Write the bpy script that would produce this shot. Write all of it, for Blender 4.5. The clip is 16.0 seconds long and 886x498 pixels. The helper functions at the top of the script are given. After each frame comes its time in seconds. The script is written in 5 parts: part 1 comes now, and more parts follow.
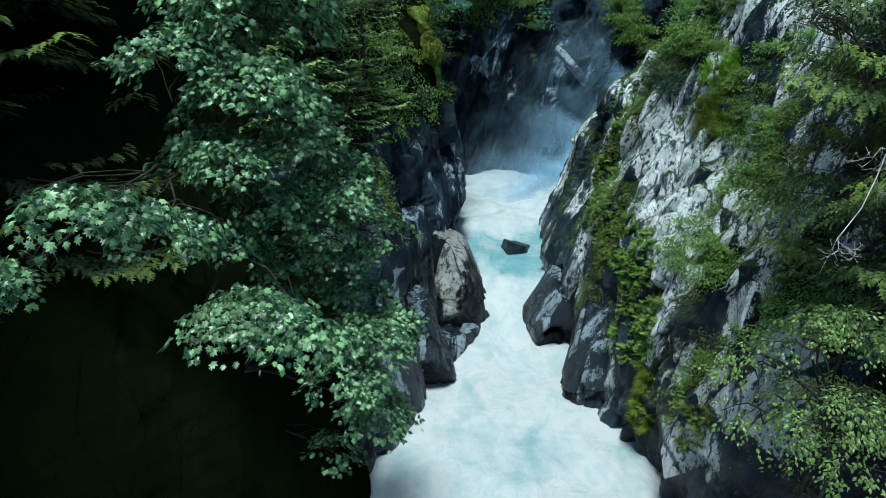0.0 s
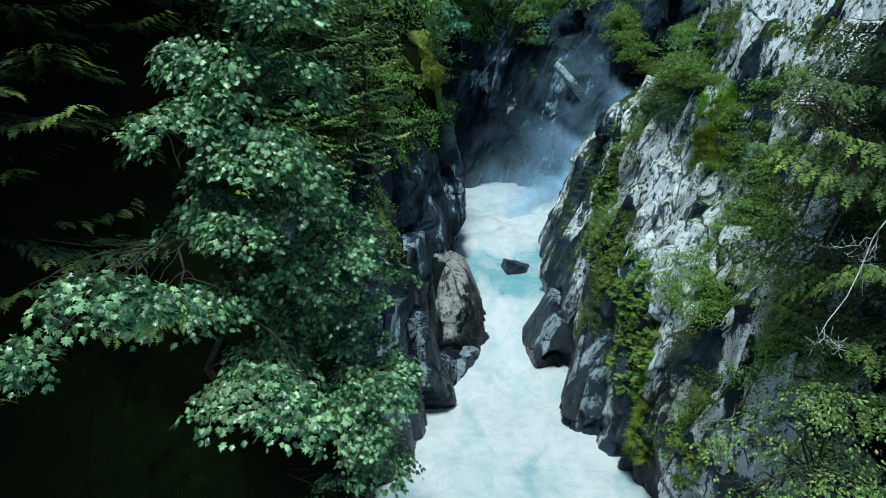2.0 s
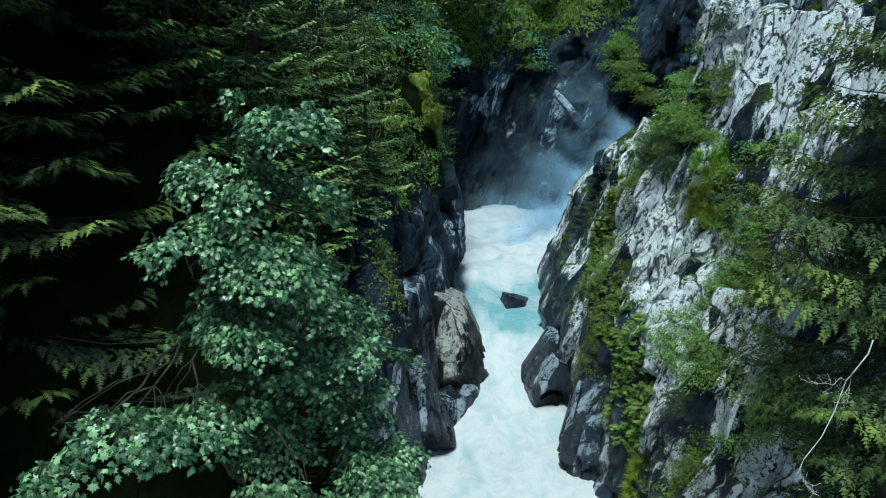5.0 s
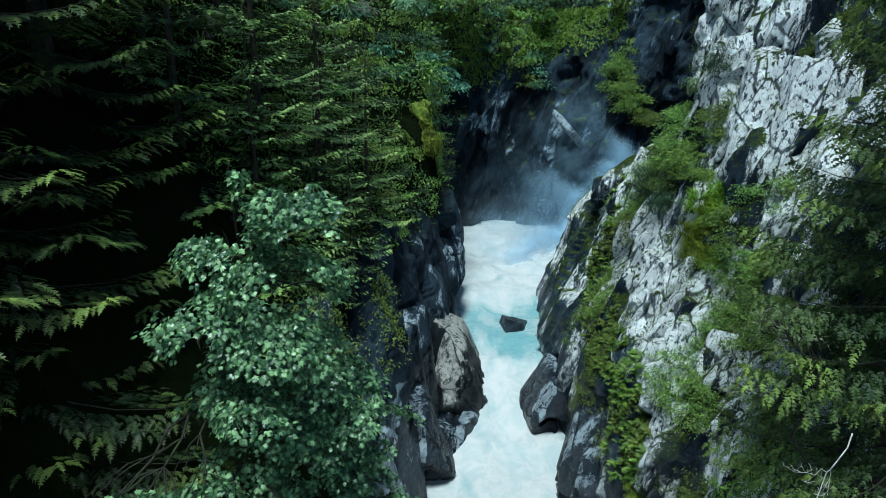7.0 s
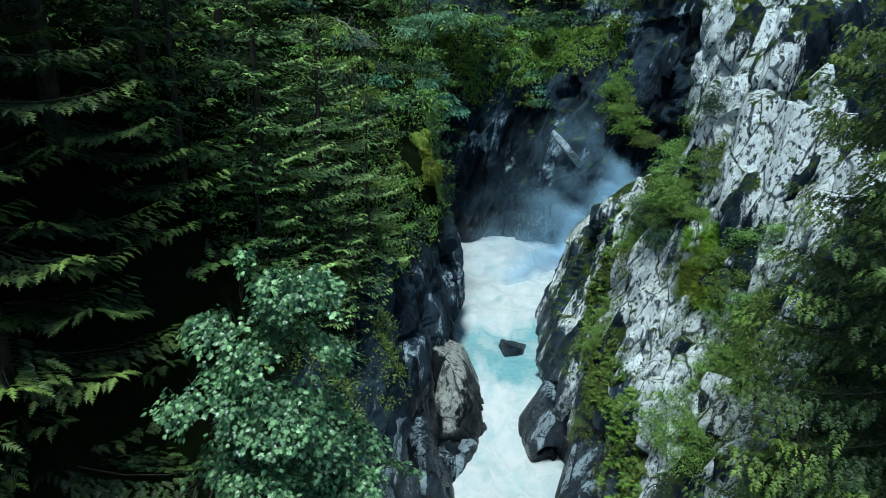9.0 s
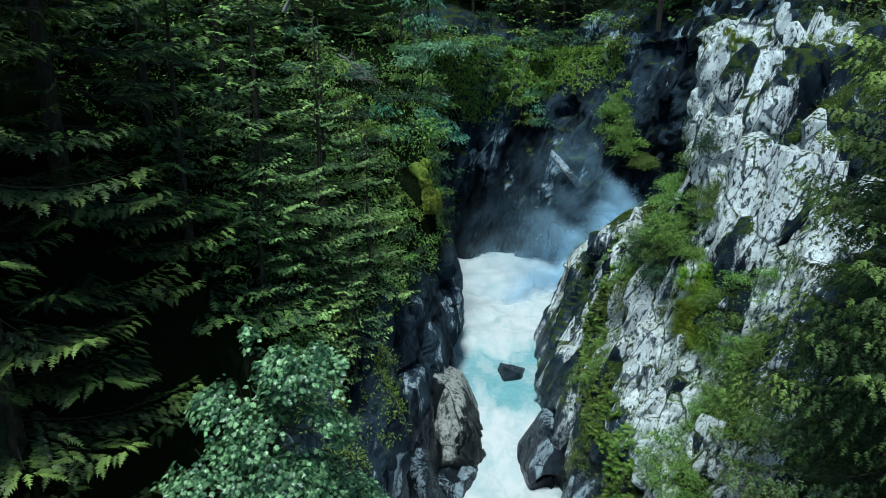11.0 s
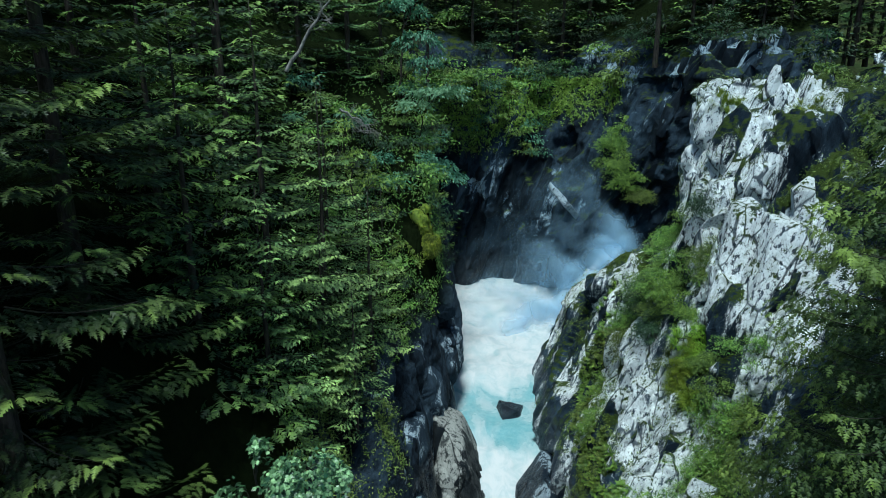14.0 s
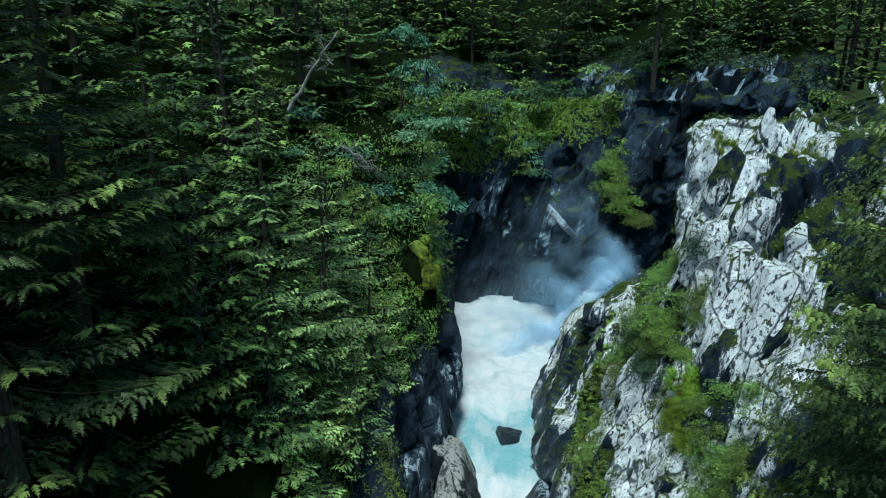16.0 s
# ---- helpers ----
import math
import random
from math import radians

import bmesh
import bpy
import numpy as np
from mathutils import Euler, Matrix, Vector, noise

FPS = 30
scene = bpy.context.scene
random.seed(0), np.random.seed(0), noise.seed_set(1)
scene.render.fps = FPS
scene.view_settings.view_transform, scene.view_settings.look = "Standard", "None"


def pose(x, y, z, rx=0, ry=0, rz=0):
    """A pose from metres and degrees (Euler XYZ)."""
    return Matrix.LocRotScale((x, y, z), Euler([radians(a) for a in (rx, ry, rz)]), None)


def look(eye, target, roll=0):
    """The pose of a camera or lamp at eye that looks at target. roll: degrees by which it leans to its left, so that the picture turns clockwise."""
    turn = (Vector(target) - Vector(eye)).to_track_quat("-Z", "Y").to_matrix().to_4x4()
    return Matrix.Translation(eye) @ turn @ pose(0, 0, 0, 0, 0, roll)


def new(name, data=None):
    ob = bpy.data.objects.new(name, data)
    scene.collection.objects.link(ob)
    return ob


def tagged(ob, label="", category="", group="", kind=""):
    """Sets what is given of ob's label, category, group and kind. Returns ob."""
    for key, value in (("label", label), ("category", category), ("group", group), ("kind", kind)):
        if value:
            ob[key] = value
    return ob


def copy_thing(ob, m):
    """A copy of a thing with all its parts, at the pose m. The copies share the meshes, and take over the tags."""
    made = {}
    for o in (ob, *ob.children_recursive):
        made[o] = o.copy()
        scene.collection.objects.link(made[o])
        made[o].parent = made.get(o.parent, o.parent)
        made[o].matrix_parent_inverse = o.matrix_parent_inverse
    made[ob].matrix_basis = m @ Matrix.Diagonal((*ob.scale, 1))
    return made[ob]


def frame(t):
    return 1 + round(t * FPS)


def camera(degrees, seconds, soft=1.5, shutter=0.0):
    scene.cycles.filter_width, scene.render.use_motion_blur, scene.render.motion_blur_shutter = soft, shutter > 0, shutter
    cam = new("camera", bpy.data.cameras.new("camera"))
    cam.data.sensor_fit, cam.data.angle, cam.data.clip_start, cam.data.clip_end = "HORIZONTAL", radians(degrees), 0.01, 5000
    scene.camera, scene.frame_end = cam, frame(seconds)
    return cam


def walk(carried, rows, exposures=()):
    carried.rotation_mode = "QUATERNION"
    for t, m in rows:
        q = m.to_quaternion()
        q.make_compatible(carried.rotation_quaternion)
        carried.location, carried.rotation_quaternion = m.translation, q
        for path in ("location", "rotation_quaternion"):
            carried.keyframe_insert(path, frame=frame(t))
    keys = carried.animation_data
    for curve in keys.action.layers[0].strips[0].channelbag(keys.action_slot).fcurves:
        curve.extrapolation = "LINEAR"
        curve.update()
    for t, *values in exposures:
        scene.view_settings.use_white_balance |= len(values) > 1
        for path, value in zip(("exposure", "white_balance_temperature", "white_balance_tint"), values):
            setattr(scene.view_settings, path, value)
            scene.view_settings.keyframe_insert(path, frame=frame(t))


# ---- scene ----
cam = camera(71.0, 16.0, soft=0.5)
METRES, EYE, TILT, LEAN, TURN = 16.0, 20.0, -15.2, 0.0, 0.0
EXPOSURE, KELVIN, TINT = 0.50, 5480.0, -7.5
ROWS = [
    (0.0, 0.0, 0.0, 0.0, -0.0, 0.0, -0.0),
    (0.5, -0.0001, -0.0062, 0.0223, 0.01, 0.01, 0.01),
    (1.0, -0.0005, -0.0126, 0.0452, 0.01, 0.02, 0.01),
    (1.5, -0.0007, -0.0187, 0.0685, 0.01, 0.01, 0.01),
    (2.0, -0.0009, -0.0252, 0.0931, 0.01, 0.01, 0.01),
    (2.5, -0.0009, -0.0324, 0.1182, 0.01, 0.03, -0.01),
    (3.0, -0.001, -0.0399, 0.1451, 0.02, 0.04, -0.0),
    (3.5, -0.0015, -0.0476, 0.1734, 0.01, 0.04, -0.01),
    (4.0, -0.002, -0.055, 0.2003, 0.0, 0.05, -0.0),
    (6.5, -0.0002, -0.0949, 0.341, 0.02, 0.05, -0.01),
    (7.0, 0.0004, -0.1036, 0.3715, 0.02, 0.06, -0.01),
    (7.5, 0.0006, -0.1108, 0.4012, 0.0, 0.07, -0.02),
    (8.0, 0.001, -0.1191, 0.4327, 0.02, 0.08, -0.01),
    (8.5, 0.0011, -0.1272, 0.464, 0.02, 0.08, -0.01),
    (9.0, 0.0012, -0.1348, 0.4933, 0.02, 0.08, -0.01),
    (11.5, 0.0032, -0.1782, 0.6542, 0.01, 0.06, 0.03),
    (12.0, 0.0036, -0.1873, 0.6883, 0.01, 0.06, 0.04),
    (12.5, 0.0041, -0.1957, 0.7207, 0.02, 0.06, 0.05),
    (13.0, 0.0039, -0.2054, 0.7551, 0.01, 0.06, 0.05),
    (13.5, 0.0049, -0.2151, 0.7896, 0.02, 0.06, 0.05),
    (14.0, 0.0053, -0.2242, 0.8222, 0.03, 0.07, 0.04),
    (14.5, 0.0063, -0.2338, 0.8575, 0.04, 0.09, 0.03),
    (15.0, 0.0067, -0.2428, 0.8912, 0.04, 0.09, 0.04),
    (15.5, 0.0082, -0.2528, 0.9274, 0.07, 0.09, 0.04),
    (16.0, 0.0065, -0.262, 0.9649, 0.02, 0.05, 0.01),
]
PATH = [(t, pose(0, 0, EYE, TILT, LEAN, TURN) @ pose(METRES * x, METRES * y, METRES * z, 90 + pitch, roll, yaw)) for t, x, y, z, yaw, pitch, roll in ROWS]
walk(cam, PATH, exposures=[(0.0, EXPOSURE, KELVIN, TINT), (16.0, EXPOSURE, KELVIN, TINT)])

# ---- light: an overcast sky over the gorge ----
world = bpy.data.worlds.new("overcast_sky")
scene.world = world
world.use_nodes = True
wn = world.node_tree.nodes
wn.clear()
sky = wn.new("ShaderNodeTexSky")
sky.sky_type = "NISHITA"
sky.sun_disc = False
SUN_ELEVATION, SUN_AZIMUTH = radians(70), radians(192)
sky.sun_elevation, sky.sun_rotation = SUN_ELEVATION, SUN_AZIMUTH
back = wn.new("ShaderNodeBackground")
back.inputs["Strength"].default_value = 0.08
wout = wn.new("ShaderNodeOutputWorld")
world.node_tree.links.new(sky.outputs[0], back.inputs["Color"])
world.node_tree.links.new(back.outputs[0], wout.inputs["Surface"])

sun_data = bpy.data.lights.new("sun", "SUN")
sun_data.energy, sun_data.angle, sun_data.color = 3.2, radians(12), (1.0, 0.97, 0.92)
sun = new("sun", sun_data)
sun_dir = Vector((math.sin(SUN_AZIMUTH) * math.cos(SUN_ELEVATION), math.cos(SUN_AZIMUTH) * math.cos(SUN_ELEVATION), math.sin(SUN_ELEVATION)))
sun.matrix_world = look(sun_dir * 120, (0, 0, 0))

# ---- numeric helpers: noise on arrays of points ----
def hashed(ix, iy, iz, seed):
    h = (ix.astype(np.int64) * 374761393 + iy.astype(np.int64) * 668265263 + iz.astype(np.int64) * 2147483647 + seed * 1274126177) & 0xFFFFFFFF
    h = ((h ^ (h >> 13)) * 1274126177) & 0xFFFFFFFF
    h = ((h ^ (h >> 16)) * 2246822519) & 0xFFFFFFFF
    return ((h ^ (h >> 15)) & 0xFFFFFF) / float(0x1000000)


def value_noise(P, seed=0):
    i = np.floor(P).astype(np.int64)
    f = P - i
    f = f * f * (3 - 2 * f)
    total = 0.0
    for a in (0, 1):
        for b in (0, 1):
            for c in (0, 1):
                w = (f[:, 0] if a else 1 - f[:, 0]) * (f[:, 1] if b else 1 - f[:, 1]) * (f[:, 2] if c else 1 - f[:, 2])
                total = total + w * hashed(i[:, 0] + a, i[:, 1] + b, i[:, 2] + c, seed)
    return total * 2 - 1


def fbm(P, octaves=4, seed=0):
    total, amp, s = 0.0, 0.5, 1.0
    for k in range(octaves):
        total = total + amp * value_noise(P * s + 17.3 * k, seed + k)
        amp, s = amp * 0.5, s * 2.03
    return total


def facets(P, seed=0, tilt=0.8):
    """Broken blocks: each random cell is a tilted plane of its own height, and the way to the cell's edge."""
    i = np.floor(P).astype(np.int64)
    best = np.full(len(P), 1e9)
    second = np.full(len(P), 1e9)
    out = np.zeros(len(P))
    for a in (-1, 0, 1):
        for b in (-1, 0, 1):
            for c in (-1, 0, 1):
                jx, jy, jz = i[:, 0] + a, i[:, 1] + b, i[:, 2] + c
                d = np.stack([P[:, 0] - jx - hashed(jx, jy, jz, seed), P[:, 1] - jy - hashed(jx, jy, jz, seed + 1), P[:, 2] - jz - hashed(jx, jy, jz, seed + 2)], 1)
                r = (d * d).sum(1)
                g = [hashed(jx, jy, jz, seed + 3 + k) * 2 - 1 for k in range(4)]
                h = g[0] + tilt * (d[:, 0] * g[1] + d[:, 1] * g[2] + d[:, 2] * g[3])
                near = r < best
                second = np.where(near, best, np.minimum(second, r))
                out = np.where(near, h, out)
                best = np.where(near, r, best)
    return out, np.sqrt(second) - np.sqrt(best)


def smooth(x, a, b):
    t = np.clip((x - a) / (b - a), 0, 1)
    return t * t * (3 - 2 * t)


def unit(V):
    return V / np.maximum(np.linalg.norm(V, axis=-1, keepdims=True), 1e-9)


# ---- mesh helpers ----
def mesh_of(name, V, F, material, soft=False, marks=None):
    """A mesh from an array of corners and an array of triangles or quads."""
    me = bpy.data.meshes.new(name)
    V, F = np.asarray(V, dtype=np.float32), np.asarray(F, dtype=np.int32)
    n = F.shape[1]
    me.vertices.add(len(V))
    me.vertices.foreach_set("co", V.ravel())
    me.loops.add(F.size)
    me.loops.foreach_set("vertex_index", F.ravel())
    me.polygons.add(len(F))
    me.polygons.foreach_set("loop_start", np.arange(len(F), dtype=np.int32) * n)
    me.polygons.foreach_set("use_smooth", np.full(len(F), soft))
    me.materials.append(material)
    me.update(calc_edges=True)
    me.validate()
    for key, values in (marks or {}).items():
        me.attributes.new(key, "FLOAT", "POINT").data.foreach_set("value", np.asarray(values, dtype=np.float32).ravel())
    return me


def part(name, mesh, parent, label=""):
    ob = new(name, mesh)
    ob.parent = parent
    return tagged(ob, label)


def thing(name, place, label, category, group="", kind=""):
    ob = new(name)
    ob.empty_display_size = 0.3
    ob.location = place
    return tagged(ob, label, category, group, kind)


def scattered(V0, F0, frames, places, sizes):
    """Many copies of one small shape in one mesh; frames: n x 3 x 3, columns are the axes."""
    V = np.einsum("nij,kj->nki", frames * np.asarray(sizes)[:, None, None], V0) + places[:, None, :]
    F = F0[None] + (np.arange(len(places)) * len(V0))[:, None, None]
    return V.reshape(-1, 3), F.reshape(-1, F0.shape[1])


def frames_of(along, up):
    """Right-handed axes: y along, z as near to up as may be."""
    y = unit(along)
    x = unit(np.cross(y, up))
    z = np.cross(x, y)
    return np.stack([x, y, z], 2)


def tube(points, radii, sides=7):
    """A tapered tube through points."""
    P, r = np.asarray(points, float), np.asarray(radii, float)
    T = unit(np.gradient(P, axis=0))
    side = unit(np.cross(T, np.where(np.abs(T[:, 2:3]) > 0.9, [[1.0, 0, 0]], [[0, 0, 1.0]])))
    other = np.cross(T, side)
    a = np.linspace(0, 2 * math.pi, sides, endpoint=False)
    ring = side[:, None] * np.cos(a)[None, :, None] + other[:, None] * np.sin(a)[None, :, None]
    V = (P[:, None] + ring * r[:, None, None]).reshape(-1, 3)
    F = []
    for k in range(len(P) - 1):
        for j in range(sides):
            j2 = (j + 1) % sides
            F.append((k * sides + j, k * sides + j2, (k + 1) * sides + j2, (k + 1) * sides + j))
    top = (len(P) - 1) * sides
    for j in range(1, sides - 2, 2):
        F.append((top, top + j, top + j + 1, top + (j + 2) % sides))
    return V, np.array(F)


def merged(pieces):
    Vs, Fs, n = [], [], 0
    for V, F in pieces:
        Vs.append(V)
        Fs.append(np.asarray(F) + n)
        n += len(V)
    return np.concatenate(Vs), np.concatenate(Fs)


def near_lines(P, lines, width):
    """1 on the polylines, falling to 0 at the given width from them."""
    best = np.full(len(P), 1e9)
    for line in lines:
        for a, b in zip(line[:-1], line[1:]):
            a, b = np.asarray(a, float), np.asarray(b, float)
            t = np.clip(((P - a) @ (b - a)) / max(1e-6, (b - a) @ (b - a)), 0, 1)
            best = np.minimum(best, np.linalg.norm(P - a - t[:, None] * (b - a), axis=1))
    return 1 - smooth(best, width * 0.25, width)

# ---- materials ----
class Nodes:
    """A short way to write a node material."""

    def __init__(self, name):
        self.m = bpy.data.materials.new(name)
        self.m.use_nodes = True
        self.t = self.m.node_tree
        self.bsdf = self.t.nodes["Principled BSDF"]
        self.out = self.t.nodes["Material Output"]
        self.co = self.t.nodes.new("ShaderNodeTexCoord").outputs["Object"]

    def put(self, socket, value):
        if isinstance(value, bpy.types.NodeSocket):
            self.t.links.new(value, socket)
        elif value is not None:
            socket.default_value = value

    def scaled(self, s, turn=(0, 0, 0), shift=(0, 0, 0)):
        n = self.t.nodes.new("ShaderNodeMapping")
        self.put(n.inputs["Vector"], self.co)
        n.vector_type = "TEXTURE"
        n.inputs["Scale"].default_value = [1.0 / a for a in (s if isinstance(s, tuple) else (s, s, s))]
        n.inputs["Rotation"].default_value = [radians(a) for a in turn]
        n.inputs["Location"].default_value = shift
        return n.outputs[0]

    def noise(self, scale, vector=None, detail=6.0, rough=0.6, distort=0.0):
        n = self.t.nodes.new("ShaderNodeTexNoise")
        self.put(n.inputs["Vector"], vector or self.co)
        for key, v in (("Scale", scale), ("Detail", detail), ("Roughness", rough), ("Distortion", distort)):
            n.inputs[key].default_value = v
        return n.outputs["Fac"]

    def cells(self, scale, vector=None, feature="DISTANCE_TO_EDGE"):
        n = self.t.nodes.new("ShaderNodeTexVoronoi")
        n.feature = feature
        self.put(n.inputs["Vector"], vector or self.co)
        n.inputs["Scale"].default_value = scale
        return n.outputs["Distance"]

    def cell_tone(self, scale, vector):
        """A random colour for each angular cell."""
        n = self.t.nodes.new("ShaderNodeTexVoronoi")
        n.feature = "F1"
        self.put(n.inputs["Vector"], vector)
        n.inputs["Scale"].default_value = scale
        return n.outputs["Color"]

    def tilted(self, tones, amount):
        """The surface normal, leaned another way for each cell."""
        now = self.geometry("Normal")
        for tone, share in zip(tones, amount):
            n = self.t.nodes.new("ShaderNodeVectorMath")
            n.operation = "MULTIPLY_ADD"
            self.put(n.inputs[0], tone)
            n.inputs[1].default_value = (share, share, share)
            n.inputs[2].default_value = (-share / 2, -share / 2, -share / 2)
            m = self.t.nodes.new("ShaderNodeVectorMath")
            m.operation = "ADD"
            self.put(m.inputs[0], now)
            self.put(m.inputs[1], n.outputs[0])
            now = m.outputs[0]
        n = self.t.nodes.new("ShaderNodeVectorMath")
        n.operation = "NORMALIZE"
        self.put(n.inputs[0], now)
        return n.outputs[0]

    def ramp(self, fac, a, b, lo=0.0, hi=1.0):
        n = self.t.nodes.new("ShaderNodeMapRange")
        n.interpolation_type = "SMOOTHSTEP"
        self.put(n.inputs["Value"], fac)
        for key, v in (("From Min", a), ("From Max", b), ("To Min", lo), ("To Max", hi)):
            n.inputs[key].default_value = v
        return n.outputs[0]

    def mix(self, fac, a, b):
        n = self.t.nodes.new("ShaderNodeMix")
        n.data_type = "RGBA"
        self.put(n.inputs[0], fac)
        self.put(n.inputs[6], (*a, 1) if isinstance(a, tuple) else a)
        self.put(n.inputs[7], (*b, 1) if isinstance(b, tuple) else b)
        return n.outputs[2]

    def math(self, op, a, b=None):
        n = self.t.nodes.new("ShaderNodeMath")
        n.operation = op
        self.put(n.inputs[0], a)
        self.put(n.inputs[1], b)
        return n.outputs[0]

    def geometry(self, key):
        n = self.t.nodes.new("ShaderNodeNewGeometry")
        return n.outputs[key]

    def axis(self, socket, k):
        n = self.t.nodes.new("ShaderNodeSeparateXYZ")
        self.put(n.inputs[0], socket)
        return n.outputs[k]

    def mark(self, key):
        n = self.t.nodes.new("ShaderNodeAttribute")
        n.attribute_name = key
        return n.outputs["Fac"]

    def random(self):
        n = self.t.nodes.new("ShaderNodeObjectInfo")
        return n.outputs["Random"]

    def bump(self, height, strength=0.5, distance=0.05, normal=None):
        n = self.t.nodes.new("ShaderNodeBump")
        self.put(n.inputs["Height"], height)
        n.inputs["Strength"].default_value, n.inputs["Distance"].default_value = strength, distance
        if normal:
            self.put(n.inputs["Normal"], normal)
        return n.outputs[0]

    def set(self, **values):
        for key, v in values.items():
            self.put(self.bsdf.inputs[key.replace("_", " ")], (*v, 1) if isinstance(v, tuple) and len(v) == 3 else v)
        return self

    def translucent(self, colour, share):
        tr = self.t.nodes.new("ShaderNodeBsdfTranslucent")
        self.put(tr.inputs["Color"], (*colour, 1) if isinstance(colour, tuple) else colour)
        mx = self.t.nodes.new("ShaderNodeMixShader")
        mx.inputs[0].default_value = share
        self.t.links.new(self.bsdf.outputs[0], mx.inputs[1])
        self.t.links.new(tr.outputs[0], mx.inputs[2])
        self.t.links.new(mx.outputs[0], self.out.inputs["Surface"])
        return self


def rock_material(name, dark, mid, pale, pale_from, moss_from, turn, wet_top, gloss=0.3):
    """Fractured rock: pale streaks of lichen and painted sheen on dark stone, moss on ledges, shade-darkened soil above
    the rim and on the near bank, wet and bare near the water.
    """
    n = Nodes(name)
    n.co = n.geometry("Position")
    streak = n.scaled((1.0, 1.0, 0.3), turn)
    big = n.noise(0.25, streak, 5, 0.6, 0.2)
    small = n.noise(1.6, streak, 9, 0.80, 0.1)
    grain = n.noise(16.0, None, 5, 0.7)
    slabs, chips = n.scaled((1.0, 1.0, 0.30), turn, (3, 1, 2)), n.scaled((1.0, 1.0, 0.5), (turn[0] + 8, turn[1] + 4, 0), (7, 5, 1))
    slab_tone, chip_tone = n.cell_tone(0.68, slabs), n.cell_tone(2.4, chips)
    seams = n.ramp(n.math("ADD", n.cells(0.68, slabs), n.math("MULTIPLY", n.math("SUBTRACT", small, 0.5), 0.14)), 0.0, 0.035)
    fine_seams = n.ramp(n.math("ADD", n.cells(2.4, chips), n.math("MULTIPLY", n.math("SUBTRACT", small, 0.5), 0.2)), 0.0, 0.045)
    height = n.axis(n.co, 2)
    up = n.axis(n.geometry("Normal"), 2)
    patch = n.math("ADD", n.math("MULTIPLY", big, 0.62), n.math("MULTIPLY", small, 0.38))
    tone = n.math("ADD", n.math("MULTIPLY", n.axis(slab_tone, 0), 0.18), n.math("MULTIPLY", n.axis(chip_tone, 0), 0.06))
    patch = n.math("ADD", patch, n.math("ADD", n.math("SUBTRACT", tone, 0.10), n.math("MULTIPLY", n.math("SUBTRACT", grain, 0.5), 0.18)))
    base = n.mix(n.ramp(patch, 0.42, 0.60), dark, mid)
    wet = n.ramp(n.math("ADD", height, n.math("MULTIPLY", big, 5.0)), wet_top + 2.0, wet_top + 5.0)
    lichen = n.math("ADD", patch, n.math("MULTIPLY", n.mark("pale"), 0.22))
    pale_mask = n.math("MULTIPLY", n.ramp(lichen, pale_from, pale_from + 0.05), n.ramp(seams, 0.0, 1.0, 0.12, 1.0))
    pale_mask = n.math("MULTIPLY", pale_mask, n.ramp(fine_seams, 0.0, 1.0, 0.8, 1.0))
    blotch = n.noise(4.2, n.scaled((1.0, 1.0, 0.55), turn), 8, 0.75, 0.0)
    pale_mask = n.math("MULTIPLY", pale_mask, n.ramp(blotch, 0.54, 0.56, 1.0, 0.04))
    specks = n.noise(20.0, n.scaled((1.0, 1.0, 0.5), turn), 3, 0.6)
    pale_mask = n.math("MULTIPLY", pale_mask, n.ramp(specks, 0.60, 0.66, 1.0, 0.45))
    base = n.mix(n.ramp(grain, 0.4, 0.7, 0.0, 0.5), base, dark)
    base = n.mix(n.ramp(wet, 0.0, 1.0, 0.6, 0.0), base, dark)
    pale_mask = n.math("MULTIPLY", pale_mask, n.ramp(wet, 0.0, 1.0, 0.7, 1.0))
    base = n.mix(pale_mask, base, n.mix(n.ramp(n.math("ADD", n.math("MULTIPLY", grain, 0.5), n.math("MULTIPLY", n.axis(chip_tone, 1), 0.5)), 0.45, 0.85, 0.0, 0.22), pale, mid))
    moss_noise = n.math("ADD", n.noise(0.9, None, 7, 0.7), n.math("MULTIPLY", up, 0.30))
    moss = n.math("MULTIPLY", n.ramp(moss_noise, moss_from, moss_from + 0.10), n.math("MULTIPLY", wet, n.ramp(pale_mask, 0.2, 0.8, 1.0, 0.25)))
    green = n.mix(n.noise(4.0), (0.02, 0.035, 0.008), (0.06, 0.085, 0.015))
    base = n.mix(moss, base, green)
    # Near-black ground: the canopy's shade is mixed into its colour.
    shaded_earth = n.mix(n.noise(2.2, None, 6, 0.7), (0.004, 0.006, 0.003), (0.012, 0.018, 0.006))
    n.set(Base_Color=n.mix(n.mark("soil_shade"), base, shaded_earth))
    rough = n.math("MAXIMUM", n.ramp(wet, 0.0, 1.0, gloss, 0.75), n.mark("soil_shade"))
    relief = n.math("ADD", n.math("MULTIPLY", small, 1.2), n.math("MULTIPLY", grain, 0.2))
    relief = n.math("ADD", relief, n.math("MULTIPLY", seams, 0.22))
    relief = n.math("ADD", relief, n.math("MULTIPLY", fine_seams, 0.10))
    n.set(Roughness=rough, Normal=n.bump(relief, 0.8, 0.3, n.tilted((slab_tone, chip_tone), (0.6, 0.32))))
    dull = n.math("MULTIPLY", n.ramp(wet, 0.0, 1.0, 0.45, 0.10), n.math("SUBTRACT", 1.0, n.mark("soil_shade")))
    n.put(n.bsdf.inputs["Specular IOR Level"], dull)
    return n.m


